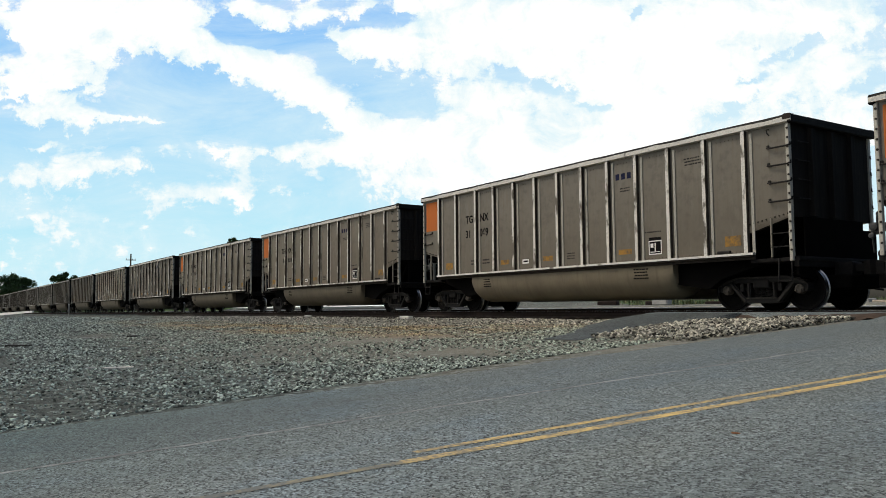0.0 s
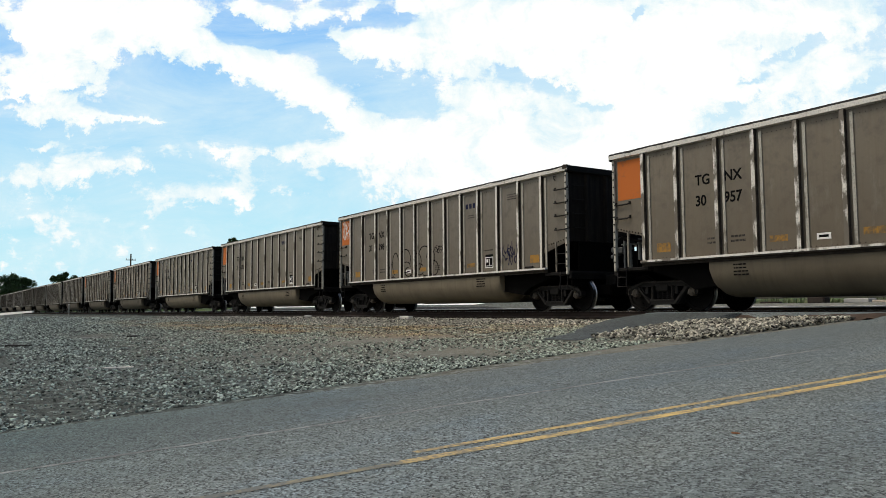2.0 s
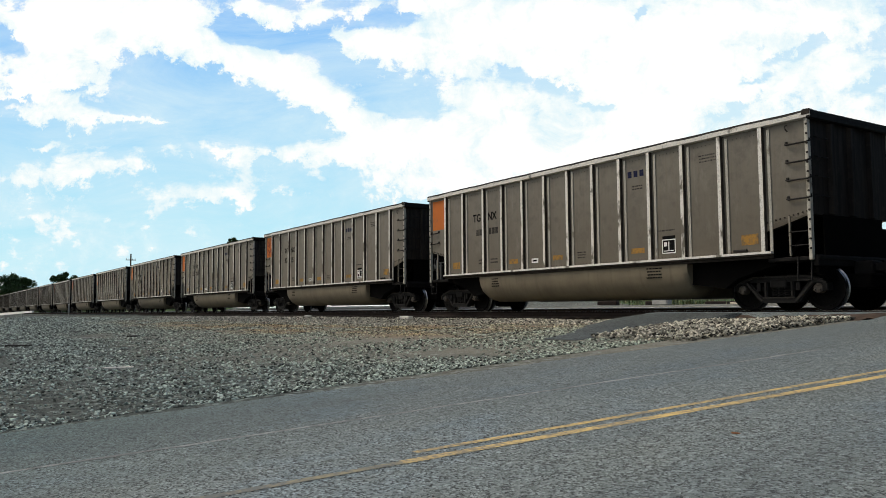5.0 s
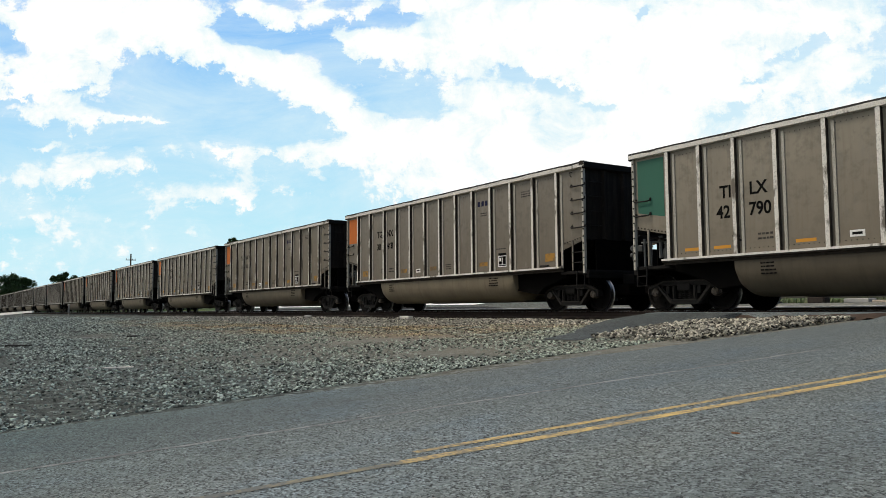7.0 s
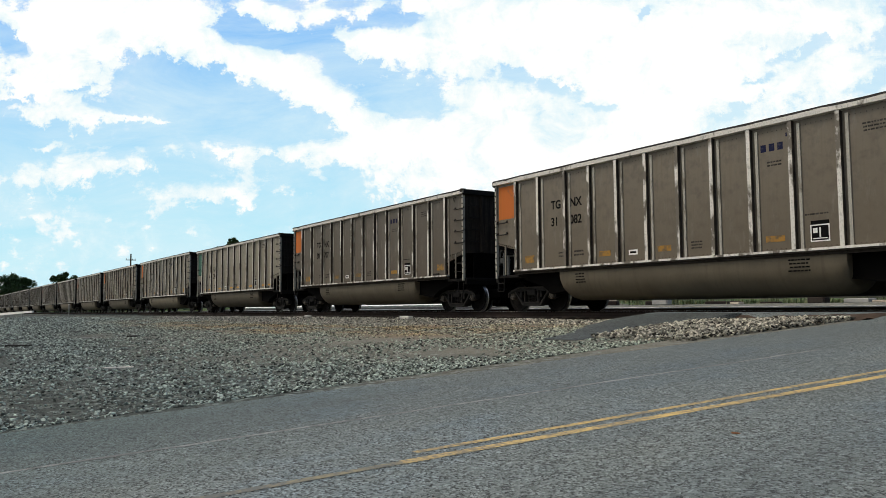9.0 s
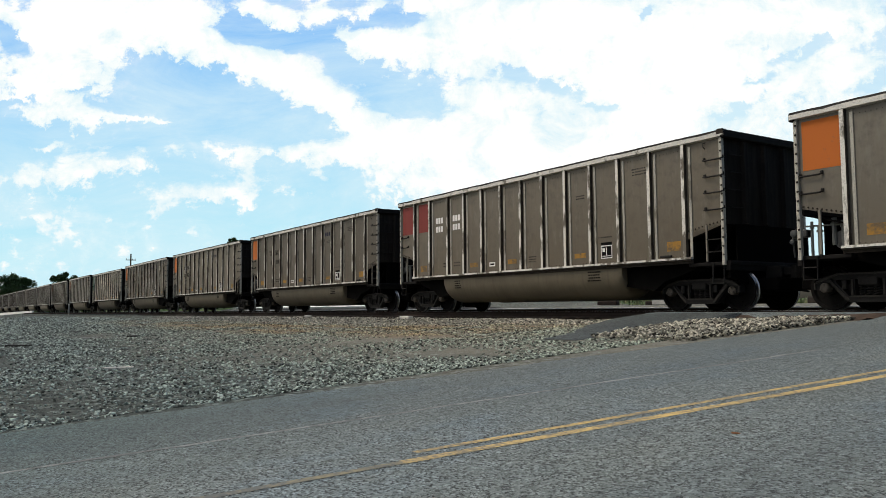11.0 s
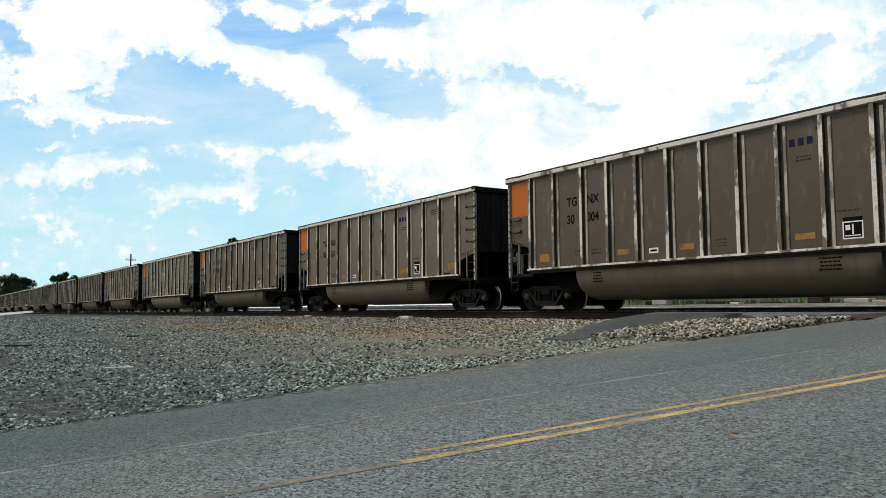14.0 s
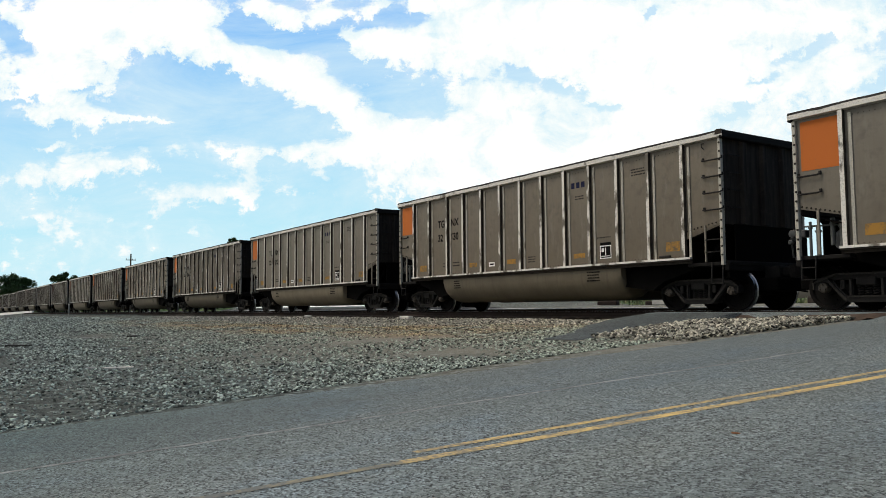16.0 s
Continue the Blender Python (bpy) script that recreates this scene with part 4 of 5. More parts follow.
def bubbles():
    """Large overlapping outlined curls along the foot of the side."""
    arcs = [(4.8, 1.8, 0.22, 0.42, 20, 250), (4.5, 1.55, 0.2, 0.26, 90, 300), (4.9, 1.38, 0.3, 0.12, 180, 370), (5.55, 1.95, 0.36, 0.36, -30, 170), (5.6, 1.64, 0.3, 0.2, 0, 300),
            (5.78, 1.47, 0.28, 0.17, 90, 400), (6.38, 1.8, 0.28, 0.32, -60, 150), (6.55, 1.52, 0.3, 0.2, 40, 330), (6.88, 2.02, 0.38, 0.32, 10, 170), (7.3, 1.9, 0.27, 0.29, -90, 180),
            (7.52, 1.53, 0.27, 0.25, -130, 120), (7.1, 1.37, 0.35, 0.1, 180, 360), (6.2, 1.37, 0.3, 0.1, 180, 350)]
    k = Solid()
    for cx, cz, rx, rz, a, b in arcs:
        b = ribbon([(cx - HALF + rx * math.cos(radians(t)), cz + rz * math.sin(radians(t))) for t in np.linspace(a, b, 18)], 0.032)
        k.add(b.v, b.f)
    return k.mesh("graffiti", M_STENCIL)


# (panel colour, first half and second half of the marks, of the number, body tint); cars are listed from the front of the train
FLEET = {-1: ("orange", "TG", "NX", "", "", "brown"), -2: ("orange", "TG", "NX", "", "", "brown"), 0: ("orange", "TG", "NX", "31", "069", "grey"), 1: ("orange", "TG", "NX", "31", "000", "grey"), 2: ("tagged", "TG", "NX", "31", "298", "grey"),
         3: ("orange", "TG", "NX", "30", "957", "brown"), 4: ("orange", "TG", "NX", "30", "193", "grey"), 5: ("tagged_dark", "TG", "NX", "32", "151", "grey"),
         6: ("orange", "TG", "NX", "", "", "grey"), 7: ("orange", "TG", "NX", "", "", "brown"), 8: ("orange", "TG", "NX", "30", "468", "grey"),
         9: ("green", "TI", "LX", "42", "790", "light"), 10: ("orange", "TG", "NX", "30", "707", "dark"), 11: ("orange", "TG", "NX", "31", "082", "brown"),
         12: ("orange", "TG", "NX", "", "", "dark"), 13: ("red", "", "", "", "", "brown"), 14: ("orange", "TG", "NX", "31", "956", "grey"),
         15: ("orange", "TG", "NX", "30", "047", "dark"), 16: ("orange", "TG", "NX", "30", "036", "brown"), 17: ("orange", "TG", "NX", "30", "004", "dark"),
         18: ("orange", "TG", "NX", "32", "562", "grey"), 19: ("orange", "TG", "NX", "32", "630", "brown"), 20: ("orange", "TG", "NX", "", "", "grey")}


def dress(car, k):
    """The paint and lettering that set one car apart."""
    r = random.Random(100 + k)
    soot = {0: 0.4, 4: 1.7, 8: 0.7, 11: 0.8, 19: 1.4}.get(k, r.uniform(0.55, 1.3))
    # Unlisted far cars: distance haze painted as dull tints, without a colour panel.
    panel, a, b, c, d, tint = FLEET.get(k, ("none", "", "", "", "", r.choice(["haze_grey", "haze_grey", "dark", "brown"])))
    base = TINTS[tint]
    wob = r.uniform(0.93, 1.07)
    for ob in car.children:
        if ob.name.startswith("side_panel"):
            ob.color = tuple(x * wob for x in base[:3]) + (1,)
        elif ob.name.startswith(("rib", "top_chord", "side_sill", "corner_post")):
            ob.color = (WORN[tint] + (0.04 if ob.name.startswith("rib") else -0.08 if ob.name.startswith("top") else 0.0), 0, 0, 1)
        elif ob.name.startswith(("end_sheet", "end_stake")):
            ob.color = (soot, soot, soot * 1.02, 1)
        elif ob.name.startswith("tub") and "stencil" not in ob.name:
            ob.color = tuple(x * TUBS[tint] for x in (1.0, 0.97, 0.92)) + (1,)
    mat = {"green": M_GREEN, "red": M_RED}.get(panel, M_ORANGE)
    low = {"green": 2.28}.get(panel, 2.83)
    slant = {"green": 0.16}.get(panel, 0.0)
    top = {"green": 3.74}.get(panel, 3.84)
    me = shared(("square", mat.name), lambda: Solid().prism([(0.22 - HALF, low + slant), (1.06 - HALF, low), (1.06 - HALF, top), (0.22 - HALF, top)], -1.51, -1.506).mesh("colour_panel", mat))
    if panel != "none":
        part("colour_panel", me, car, label={"green": "dark green painted end panel", "red": "dull red painted end panel"}.get(panel, "faded orange painted end panel"))
    if panel == "red":
        me = shared("square2", lambda: Solid().box(1.36 - HALF, 2.08 - HALF, -1.51, -1.506, 2.83, 3.84).mesh("colour_panel", M_RED))
        part("colour_panel", me, car, label="dull red painted end panel")
        rows = [(2.5 - HALF + 0.16 * i, 2.62 - HALF + 0.16 * i, z, z + 0.2) for i in range(3) for z in (2.75, 3.05)] + [(3.55 - HALF + 0.16 * i, 3.67 - HALF + 0.16 * i, z, z + 0.2) for i in range(3) for z in (2.75, 3.05)]
        part("reporting_mark", shared("whitemark", lambda: bars_mesh(rows, M_WHITE, -1.506)), car, label="white stencilled marks")
    if panel in ("tagged", "tagged_dark"):
        me = scrawl(k, 0.3, 1.0, 2.95, 3.8, 0.03 if panel == "tagged" else 0.016, 6)
        me.materials[0] = M_WHITE if panel == "tagged" else M_RED
        for p in me.vertices:
            p.co.y -= 0.006
        part("graffiti", me, car, label="looping painted scrawl")
    if panel == "tagged":
        part("graffiti", bubbles(), car, label="black looping painted scrawl")
        part("graffiti", scrawl(31, 7.55, 8.15, 2.05, 2.3, 0.02, 5), car, label="small black painted scrawl")
        me = scrawl(32, 11.28, 12.28, 1.4, 2.08, 0.03, 9)
        me.materials[0] = M_BLUE
        part("graffiti", me, car, label="dark blue looping painted scrawl")
    h, z1, z2 = (0.24, 2.9, 2.42) if panel != "green" else (0.28, 2.52, 2.07)
    if a:
        mark(car, a, 2.67 if panel != "green" else 2.66, z1, h, M_STENCIL)
        mark(car, b, 3.46 if panel != "green" else 3.42, z1, h, M_STENCIL)
    if c:
        mark(car, c, 2.66 if panel != "green" else 2.56, z2, h, M_STENCIL)
        mark(car, d, 3.45 if panel != "green" else 3.4, z2, h, M_STENCIL)
    elif a:
        rows = [(2.84 - HALF + 0.17 * i, 2.97 - HALF + 0.17 * i, 2.44, 2.64) for i in range(2)] + [(3.52 - HALF + 0.17 * i, 3.65 - HALF + 0.17 * i, 2.44, 2.64) for i in range(3)]
        part("number_stencil", shared("nostencil", lambda: bars_mesh(rows, M_FAINT, -1.506)), car)
    if panel == "green":
        for s in (1.64, 2.46, 4.48, 6.67, 7.8, 9.9, 11.85, 12.75):
            amber(car, s, 1.33, 0.45, 0.13, M_REFLECTOR_NEW)
    else:
        for s, z, w, h in ((1.47, 1.42, 0.42, 0.22), (4.56, 1.44, 0.42, 0.14), (6.57, 1.44, 0.42, 0.14), (9.55, 1.44, 0.45, 0.13), (12.8, 1.42, 0.42, 0.23)):
            amber(car, s, z, w, h)
    if panel not in ("green", "red"):
        rows = [(9.5 - HALF + 0.2 * i, 9.63 - HALF + 0.2 * i, 3.37, 3.53) for i in range(3)] + [(10.1 - HALF, 10.15 - HALF, 3.62, 3.7)]
        part("logo", shared("logo", lambda: bars_mesh(rows, M_BLUE, -1.506)), car, label="dark blue block logo")
    words = {"orange": "dusty grey aluminium coal gondola with a faded orange end panel", "green": "pale dusty coal gondola with a dark green end panel",
             "red": "brown dusty coal gondola with dull red end panels", "none": "dull dark grey aluminium coal gondola", "tagged": "dusty grey coal gondola scrawled with graffiti",
             "tagged_dark": "dusty grey coal gondola with a scrawled orange end panel"}[panel]
    tagged(car, words, "freight car", "coal train")


def lower(car, by):
    """Makes a car's body that much lower, rim and all."""
    done = set()
    for ob in car.children:
        if ob.name.split(".")[0] in ("side_panel", "rib", "top_chord", "corner_post", "corner_cap", "end_sheet", "end_stake", "end_chord") and ob.data.name not in done:
            done.add(ob.data.name)
            for v in ob.data.vertices:
                if v.co.z > 1.4:
                    v.co.z -= by * (v.co.z - 1.4) / 2.6


def build_train():
    first = build_car(STAKES)
    cars = {}
    for k in range(-12, 22):
        if k == 9:
            cars[k] = build_car(STAKES_PALE, True)
            lower(cars[k], 0.1)
        else:
            cars[k] = first if k == -12 else copy_thing(first, pose(0, TRACK_Y, 0))
    for k, car in cars.items():
        dress(car, k)
    return cars


# ---------------------------------------------------------------- sky, trees, far things
def toward(px_a, e, dist):
    """A point at a sideways slope and an elevation slope from the line of sight, that far out."""
    fx, fy = -math.sin(radians(YAW)), math.cos(radians(YAW))
    return (fx * dist + fy * dist * px_a, fy * dist - fx * dist * px_a, EYE.z + e * dist)


CLOUD_Z = 130.0


def build_clouds():
    """A high layer of broken cloud; its pattern drifts with it."""
    k = Nodes("broken_cloud")
    t = k.t
    t.nodes.remove(k.b)
    pos = k.n("SeparateXYZ", Vector=k.n("TexCoord").outputs["Object"])
    u = k.math("DIVIDE", pos.outputs[0], pos.outputs[1])
    e = k.math("DIVIDE", CLOUD_Z, pos.outputs[1])
    uv = k.n("CombineXYZ", i0=u, i1=e).outputs[0]
    big = k.noise(uv, 9.0, 9.0, 0.62, 0.3)
    fine = k.noise(uv, 34.0, 6.0, 0.65, 0.2)
    wisp = k.noise(k.n("CombineXYZ", i0=k.math("MULTIPLY", u, 0.3), i1=e).outputs[0], 30.0, 7.0, 0.65, 0.4)
    warp_u = k.math("MULTIPLY_ADD", k.math("SUBTRACT", big, 0.5), 0.09, u)
    warp_e = k.math("MULTIPLY_ADD", k.math("SUBTRACT", fine, 0.5), 0.05, e)

    def blob(u0, e0, ru, re, gain, lean=0.0):
        du = k.math("DIVIDE", k.math("SUBTRACT", warp_u, u0), ru)
        de = k.math("DIVIDE", k.math("SUBTRACT", k.math("SUBTRACT", warp_e, e0), k.math("MULTIPLY", k.math("SUBTRACT", warp_u, u0), lean)), re)
        r2 = k.math("ADD", k.math("MULTIPLY", du, du), k.math("MULTIPLY", de, de))
        return k.math("MULTIPLY", k.math("POWER", 2.718, k.math("MULTIPLY", r2, -1.0)), gain)

    total = 0.0
    for b in CLOUDS:
        total = k.math("ADD", blob(*b), total)
    detail = k.math("ADD", k.math("MULTIPLY", k.math("SUBTRACT", big, 0.5), 1.5), k.math("MULTIPLY", k.math("SUBTRACT", fine, 0.5), 1.6))
    detail = k.math("ADD", detail, k.math("MULTIPLY", k.math("SUBTRACT", wisp, 0.5), 1.1))
    dens = k.math("ADD", k.math("ADD", total, k.ramp(u, -0.3, 0.1, 0.1, 0.06)), detail)
    veil = k.ramp(k.noise(k.n("CombineXYZ", i0=k.math("MULTIPLY", u, 0.35), i1=e).outputs[0], 13.0, 8.0, 0.68, 0.6), 0.36, 0.74, 0.0, 0.75)
    cover = k.math("MAXIMUM", k.ramp(dens, 0.15, 0.45), veil)
    puff = k.noise(uv, 16.0, 8.0, 0.7, 0.5)
    lit = k.ramp(k.math("ADD", k.math("MULTIPLY", dens, 0.5), k.math("MULTIPLY", k.math("SUBTRACT", puff, 0.5), 1.6)), 0.02, 0.42)
    haze = k.mix(k.math("POWER", k.ramp(e, 0.05, 0.38), 1.4), (0.54, 0.87, 1.0), (0.245, 0.53, 0.98))
    haze = k.mix(k.ramp(u, -0.12, 0.2, 0.0, 0.6), haze, (0.76, 0.93, 1.0))
    emit = k.n("Emission", Color=k.mix(cover, haze, k.mix(lit, (0.74, 0.9, 0.99), (1.03, 1.03, 1.03))), Strength=1.0)
    mix = k.n("MixShader", i0=k.ramp(cover, 0.0, 1.0, 0.97, 1.0), i1=k.n("BsdfTransparent").outputs[0], i2=emit.outputs[0])
    out = [n for n in t.nodes if n.type == "OUTPUT_MATERIAL"][0]
    t.links.new(mix.outputs[0], out.inputs[0])
    verts = [(-330, 250, CLOUD_Z), (330, 250, CLOUD_Z), (3200, 4600, CLOUD_Z), (-3200, 4600, CLOUD_Z)]
    layer = new("backdrop", mesh_of("backdrop", verts, [(0, 1, 2, 3)], k.mat))
    layer.matrix_basis = Matrix.Translation((0, 0, EYE.z)) @ pose(0, 0, 0, 0, 0, YAW)
    return tagged(layer, "bright broken white clouds over a pale blue sky", "sky", kind="structure")


# centre (sideways slope, elevation slope), widths, gain and lean of each bank of cloud, and of the gaps between them
BANKS_LEFT = [
    (-0.46, 0.376, 0.109, 0.045, 0.9), (-0.35, 0.364, 0.062, 0.035, 0.9), (-0.498, 0.298, 0.09, 0.04, 0.8), (-0.457, 0.25, 0.094, 0.009, 0.5, -0.03),
    (-0.384, 0.245, 0.04, 0.005, 0.45, -0.02), (-0.263, 0.323, 0.054, 0.021, 0.75, -0.2), (-0.204, 0.3, 0.051, 0.027, 0.85, -0.25), (-0.153, 0.27, 0.043, 0.025, 0.8, -0.4),
    (-0.117, 0.235, 0.023, 0.012, 0.5, -0.5), (-0.455, 0.181, 0.093, 0.019, 0.62, 0.12), (-0.502, 0.213, 0.023, 0.007, 0.5, 0.2), (-0.292, 0.144, 0.054, 0.014, 0.65, 0.04),
    (-0.51, 0.121, 0.021, 0.005, 0.45), (-0.36, 0.242, 0.012, 0.006, 0.3)]
BANKS_HIGH = [
    (-0.249, 0.39, 0.019, 0.012, 0.75), (-0.211, 0.378, 0.023, 0.013, 0.7, -0.2), (-0.139, 0.379, 0.044, 0.011, 0.42, 0.1), (-0.092, 0.394, 0.02, 0.009, 0.5),
    (-0.103, 0.342, 0.035, 0.018, 0.75), (-0.015, 0.393, 0.04, 0.014, 0.6), (-0.03, 0.336, 0.054, 0.025, 0.75), (-0.103, 0.266, 0.029, 0.01, 0.35),
    (-0.085, 0.245, 0.017, 0.01, 0.45), (-0.06, 0.211, 0.094, 0.026, 0.85), (-0.16, 0.202, 0.094, 0.011, 0.5, -0.02)]
BANKS_RIGHT = [
    (0.46, 0.29, 0.14, 0.05, 0.5), (0.33, 0.3, 0.07, 0.03, 0.3),
    (0.52, 0.23, 0.1, 0.03, 0.6), (0.3, 0.2, 0.12, 0.04, 0.4),
    (0.086, 0.354, 0.109, 0.056, 0.9), (0.268, 0.352, 0.124, 0.056, 1.0), (0.465, 0.373, 0.138, 0.03, 0.85), (0.063, 0.25, 0.065, 0.037, 0.75),
    (0.251, 0.256, 0.087, 0.041, 0.8), (0.156, 0.191, 0.158, 0.036, 0.9), (0.012, 0.156, 0.143, 0.025, 0.6), (0.491, 0.291, 0.08, 0.016, 0.4, 0.25),
    (0.332, 0.285, 0.065, 0.03, 0.5)]
GAPS = [
    (-0.349, 0.29, 0.062, 0.031, -0.95, -0.1), (-0.254, 0.242, 0.087, 0.022, -0.7, -0.15), (-0.392, 0.265, 0.043, 0.012, -0.5), (-0.197, 0.347, 0.065, 0.011, -0.9, -0.15),
    (-0.274, 0.367, 0.02, 0.015, -0.8), (-0.126, 0.312, 0.019, 0.013, -0.75, -0.3), (-0.066, 0.374, 0.04, 0.007, -0.75, 0.15), (-0.09, 0.312, 0.015, 0.007, -0.5),
    (-0.049, 0.269, 0.036, 0.015, -0.85, -0.05)]
GAPS_LEFT = [
    (-0.55, 0.347, 0.025, 0.013, -0.9, -0.3), (-0.555, 0.269, 0.019, 0.005, -0.6), (-0.472, 0.278, 0.02, 0.004, -0.5, -0.05), (-0.535, 0.227, 0.043, 0.008, -0.7),
    (-0.427, 0.222, 0.054, 0.007, -0.55), (-0.552, 0.2, 0.02, 0.013, -0.7), (-0.16, 0.128, 0.093, 0.016, -0.5), (-0.325, 0.18, 0.043, 0.012, -0.5, 0.1)]
GAPS_RIGHT = [
    (0.147, 0.283, 0.033, 0.009, -0.7, -0.2), (0.199, 0.255, 0.02, 0.005, -0.5, -0.35), (0.086, 0.302, 0.019, 0.009, -0.45), (0.247, 0.378, 0.008, 0.009, -1.2, 0.6),
    (0.464, 0.329, 0.062, 0.007, -0.5, 0.38), (0.398, 0.288, 0.017, 0.007, -0.75, 0.3), (0.388, 0.255, 0.017, 0.008, -0.65, 0.2), (0.366, 0.242, 0.032, 0.006, -0.6),
    (0.552, 0.284, 0.025, 0.008, -0.65, 0.3), (-0.012, 0.353, 0.016, 0.006, -0.6)]
CLOUDS = BANKS_LEFT + BANKS_HIGH + BANKS_RIGHT + GAPS + GAPS_LEFT + GAPS_RIGHT


def build_tree(x, y, height, spread_r, seed, label):
    """Trunk, limbs and a crown of many small leaf clumps with gaps."""
    r = random.Random(seed)
    tree = new("tree")
    tree.location = (x, y, land_height(x, y) - 0.05)
    k = Solid()
    pts = [(0, 0, 0), (r.uniform(-0.2, 0.2), r.uniform(-0.2, 0.2), height * 0.3), (r.uniform(-0.4, 0.4), r.uniform(-0.4, 0.4), height * 0.62), (0, 0, height * 0.9)]
    k.tube(pts, [height * 0.03, height * 0.024, height * 0.014, height * 0.004], 8)
    tips = []
    for i in range(11):
        a, z0 = r.uniform(0, 2 * math.pi), height * r.uniform(0.28, 0.75)
        reach = spread_r * r.uniform(0.45, 0.95)
        tip = (reach * math.cos(a), reach * math.sin(a), z0 + height * r.uniform(0.06, 0.24))
        k.tube([(0, 0, z0), (tip[0] * 0.5, tip[1] * 0.5, (z0 + tip[2]) / 2 + 0.1), tip], [height * 0.012, height * 0.008, height * 0.003], 6)
        tips.append(tip)
    part("trunk", k.mesh("trunk", M_BARK, True), tree)
    vs, fs = [], []
    tips += [(r.gauss(0, spread_r * 0.3), r.gauss(0, spread_r * 0.3), height * r.uniform(0.55, 0.97)) for _ in range(9)]
    for c in tips:
        rad = spread_r * r.uniform(0.2, 0.4)
        for _ in range(420):
            d = Vector((r.gauss(0, 1), r.gauss(0, 1), r.gauss(0, 0.75))).normalized() * rad * r.random() ** 0.4
            p = Vector(c) + d
            s = height * 0.022 * r.uniform(0.6, 1.4)
            q = Euler((r.uniform(-1, 1), r.uniform(-1, 1), r.uniform(0, 6))).to_matrix()
            o = len(vs)
            vs += [tuple(p + q @ Vector(w) * s) for w in ((-1, 0, 0), (0, -0.55, 0.1), (1, 0, 0), (0, 0.55, 0.1))]
            fs.append((o, o + 1, o + 2, o + 3))
    part("crown", mesh_of("crown", vs, fs, M_LEAF), tree)
    return tagged(tree, label, "tree", "trees beyond the track")


def build_pole(x, y, height):
    pole = new("utility_pole")
    pole.location = (x, y, land_height(x, y) - 0.05)
    part("post", Solid().tube([(0, 0, 0), (0, 0, height)], [0.17, 0.11], 10).mesh("post", M_WOOD, True), pole)
    part("crossarm", Solid().box(-0.07, 0.07, -0.8, 0.8, height - 1.1, height - 0.98, 0.01).mesh("crossarm", M_WOOD), pole)
    for y0 in (-0.7, -0.3, 0.3, 0.7):
        part("insulator", Solid().lathe([(0.05, 0), (0.07, 0.06), (0.04, 0.12), (0.02, 0.18)], 8, (0, 0, 0), "z").mesh("insulator", M_CONCRETE), pole, (0, y0, height - 0.95))
    return tagged(pole, "weathered timber utility pole with a crossarm", "utility pole")


def build_post(x, y):
    post = new("marker_post")
    post.location = (x, y, rough_height(x, y) - 0.03)
    part("shaft", Solid().box(-0.05, 0.05, -0.05, 0.05, 0, 1.25, 0.01).mesh("shaft", M_CURB), post)
    part("cap", Solid().box(-0.07, 0.07, -0.07, 0.07, 1.25, 1.31, 0.01).mesh("cap", M_WHITE), post)
    return tagged(post, "slim pale grey marker post beside the track", "post")


def stones(name, places, mat, label, seed):
    """Many loose crushed stones in one mesh."""
    r = np.random.RandomState(seed)
    bm = bmesh.new()
    bmesh.ops.create_icosphere(bm, subdivisions=1, radius=1.0)
    bm.verts.index_update()
    base = np.array([v.co[:] for v in bm.verts])
    tris = np.array([[v.index for v in f.verts] for f in bm.faces])
    bm.free()
    vs, fs = [], []
    for i, (x, y, z, s) in enumerate(places):
        v = base * r.uniform(0.6, 1.25, (len(base), 1)) * np.array([1.0, r.uniform(0.6, 1.0), r.uniform(0.5, 0.8)]) * s
        a = r.uniform(0, 6.28)
        c, n = math.cos(a), math.sin(a)
        tx = r.uniform(-0.5, 0.5)
        w = np.stack([v[:, 0] * c - v[:, 1] * n, v[:, 0] * n + v[:, 1] * c, v[:, 2] + v[:, 0] * tx], 1) + np.array([x, y, z])
        vs.append(w)
        fs.append(tris + i * len(base))
    verts, faces = np.concatenate(vs), np.concatenate(fs)
    ob = new(name, mesh_of(name, verts.tolist(), faces.tolist(), mat))
    return tagged(ob, label, "gravel", kind="stuff")


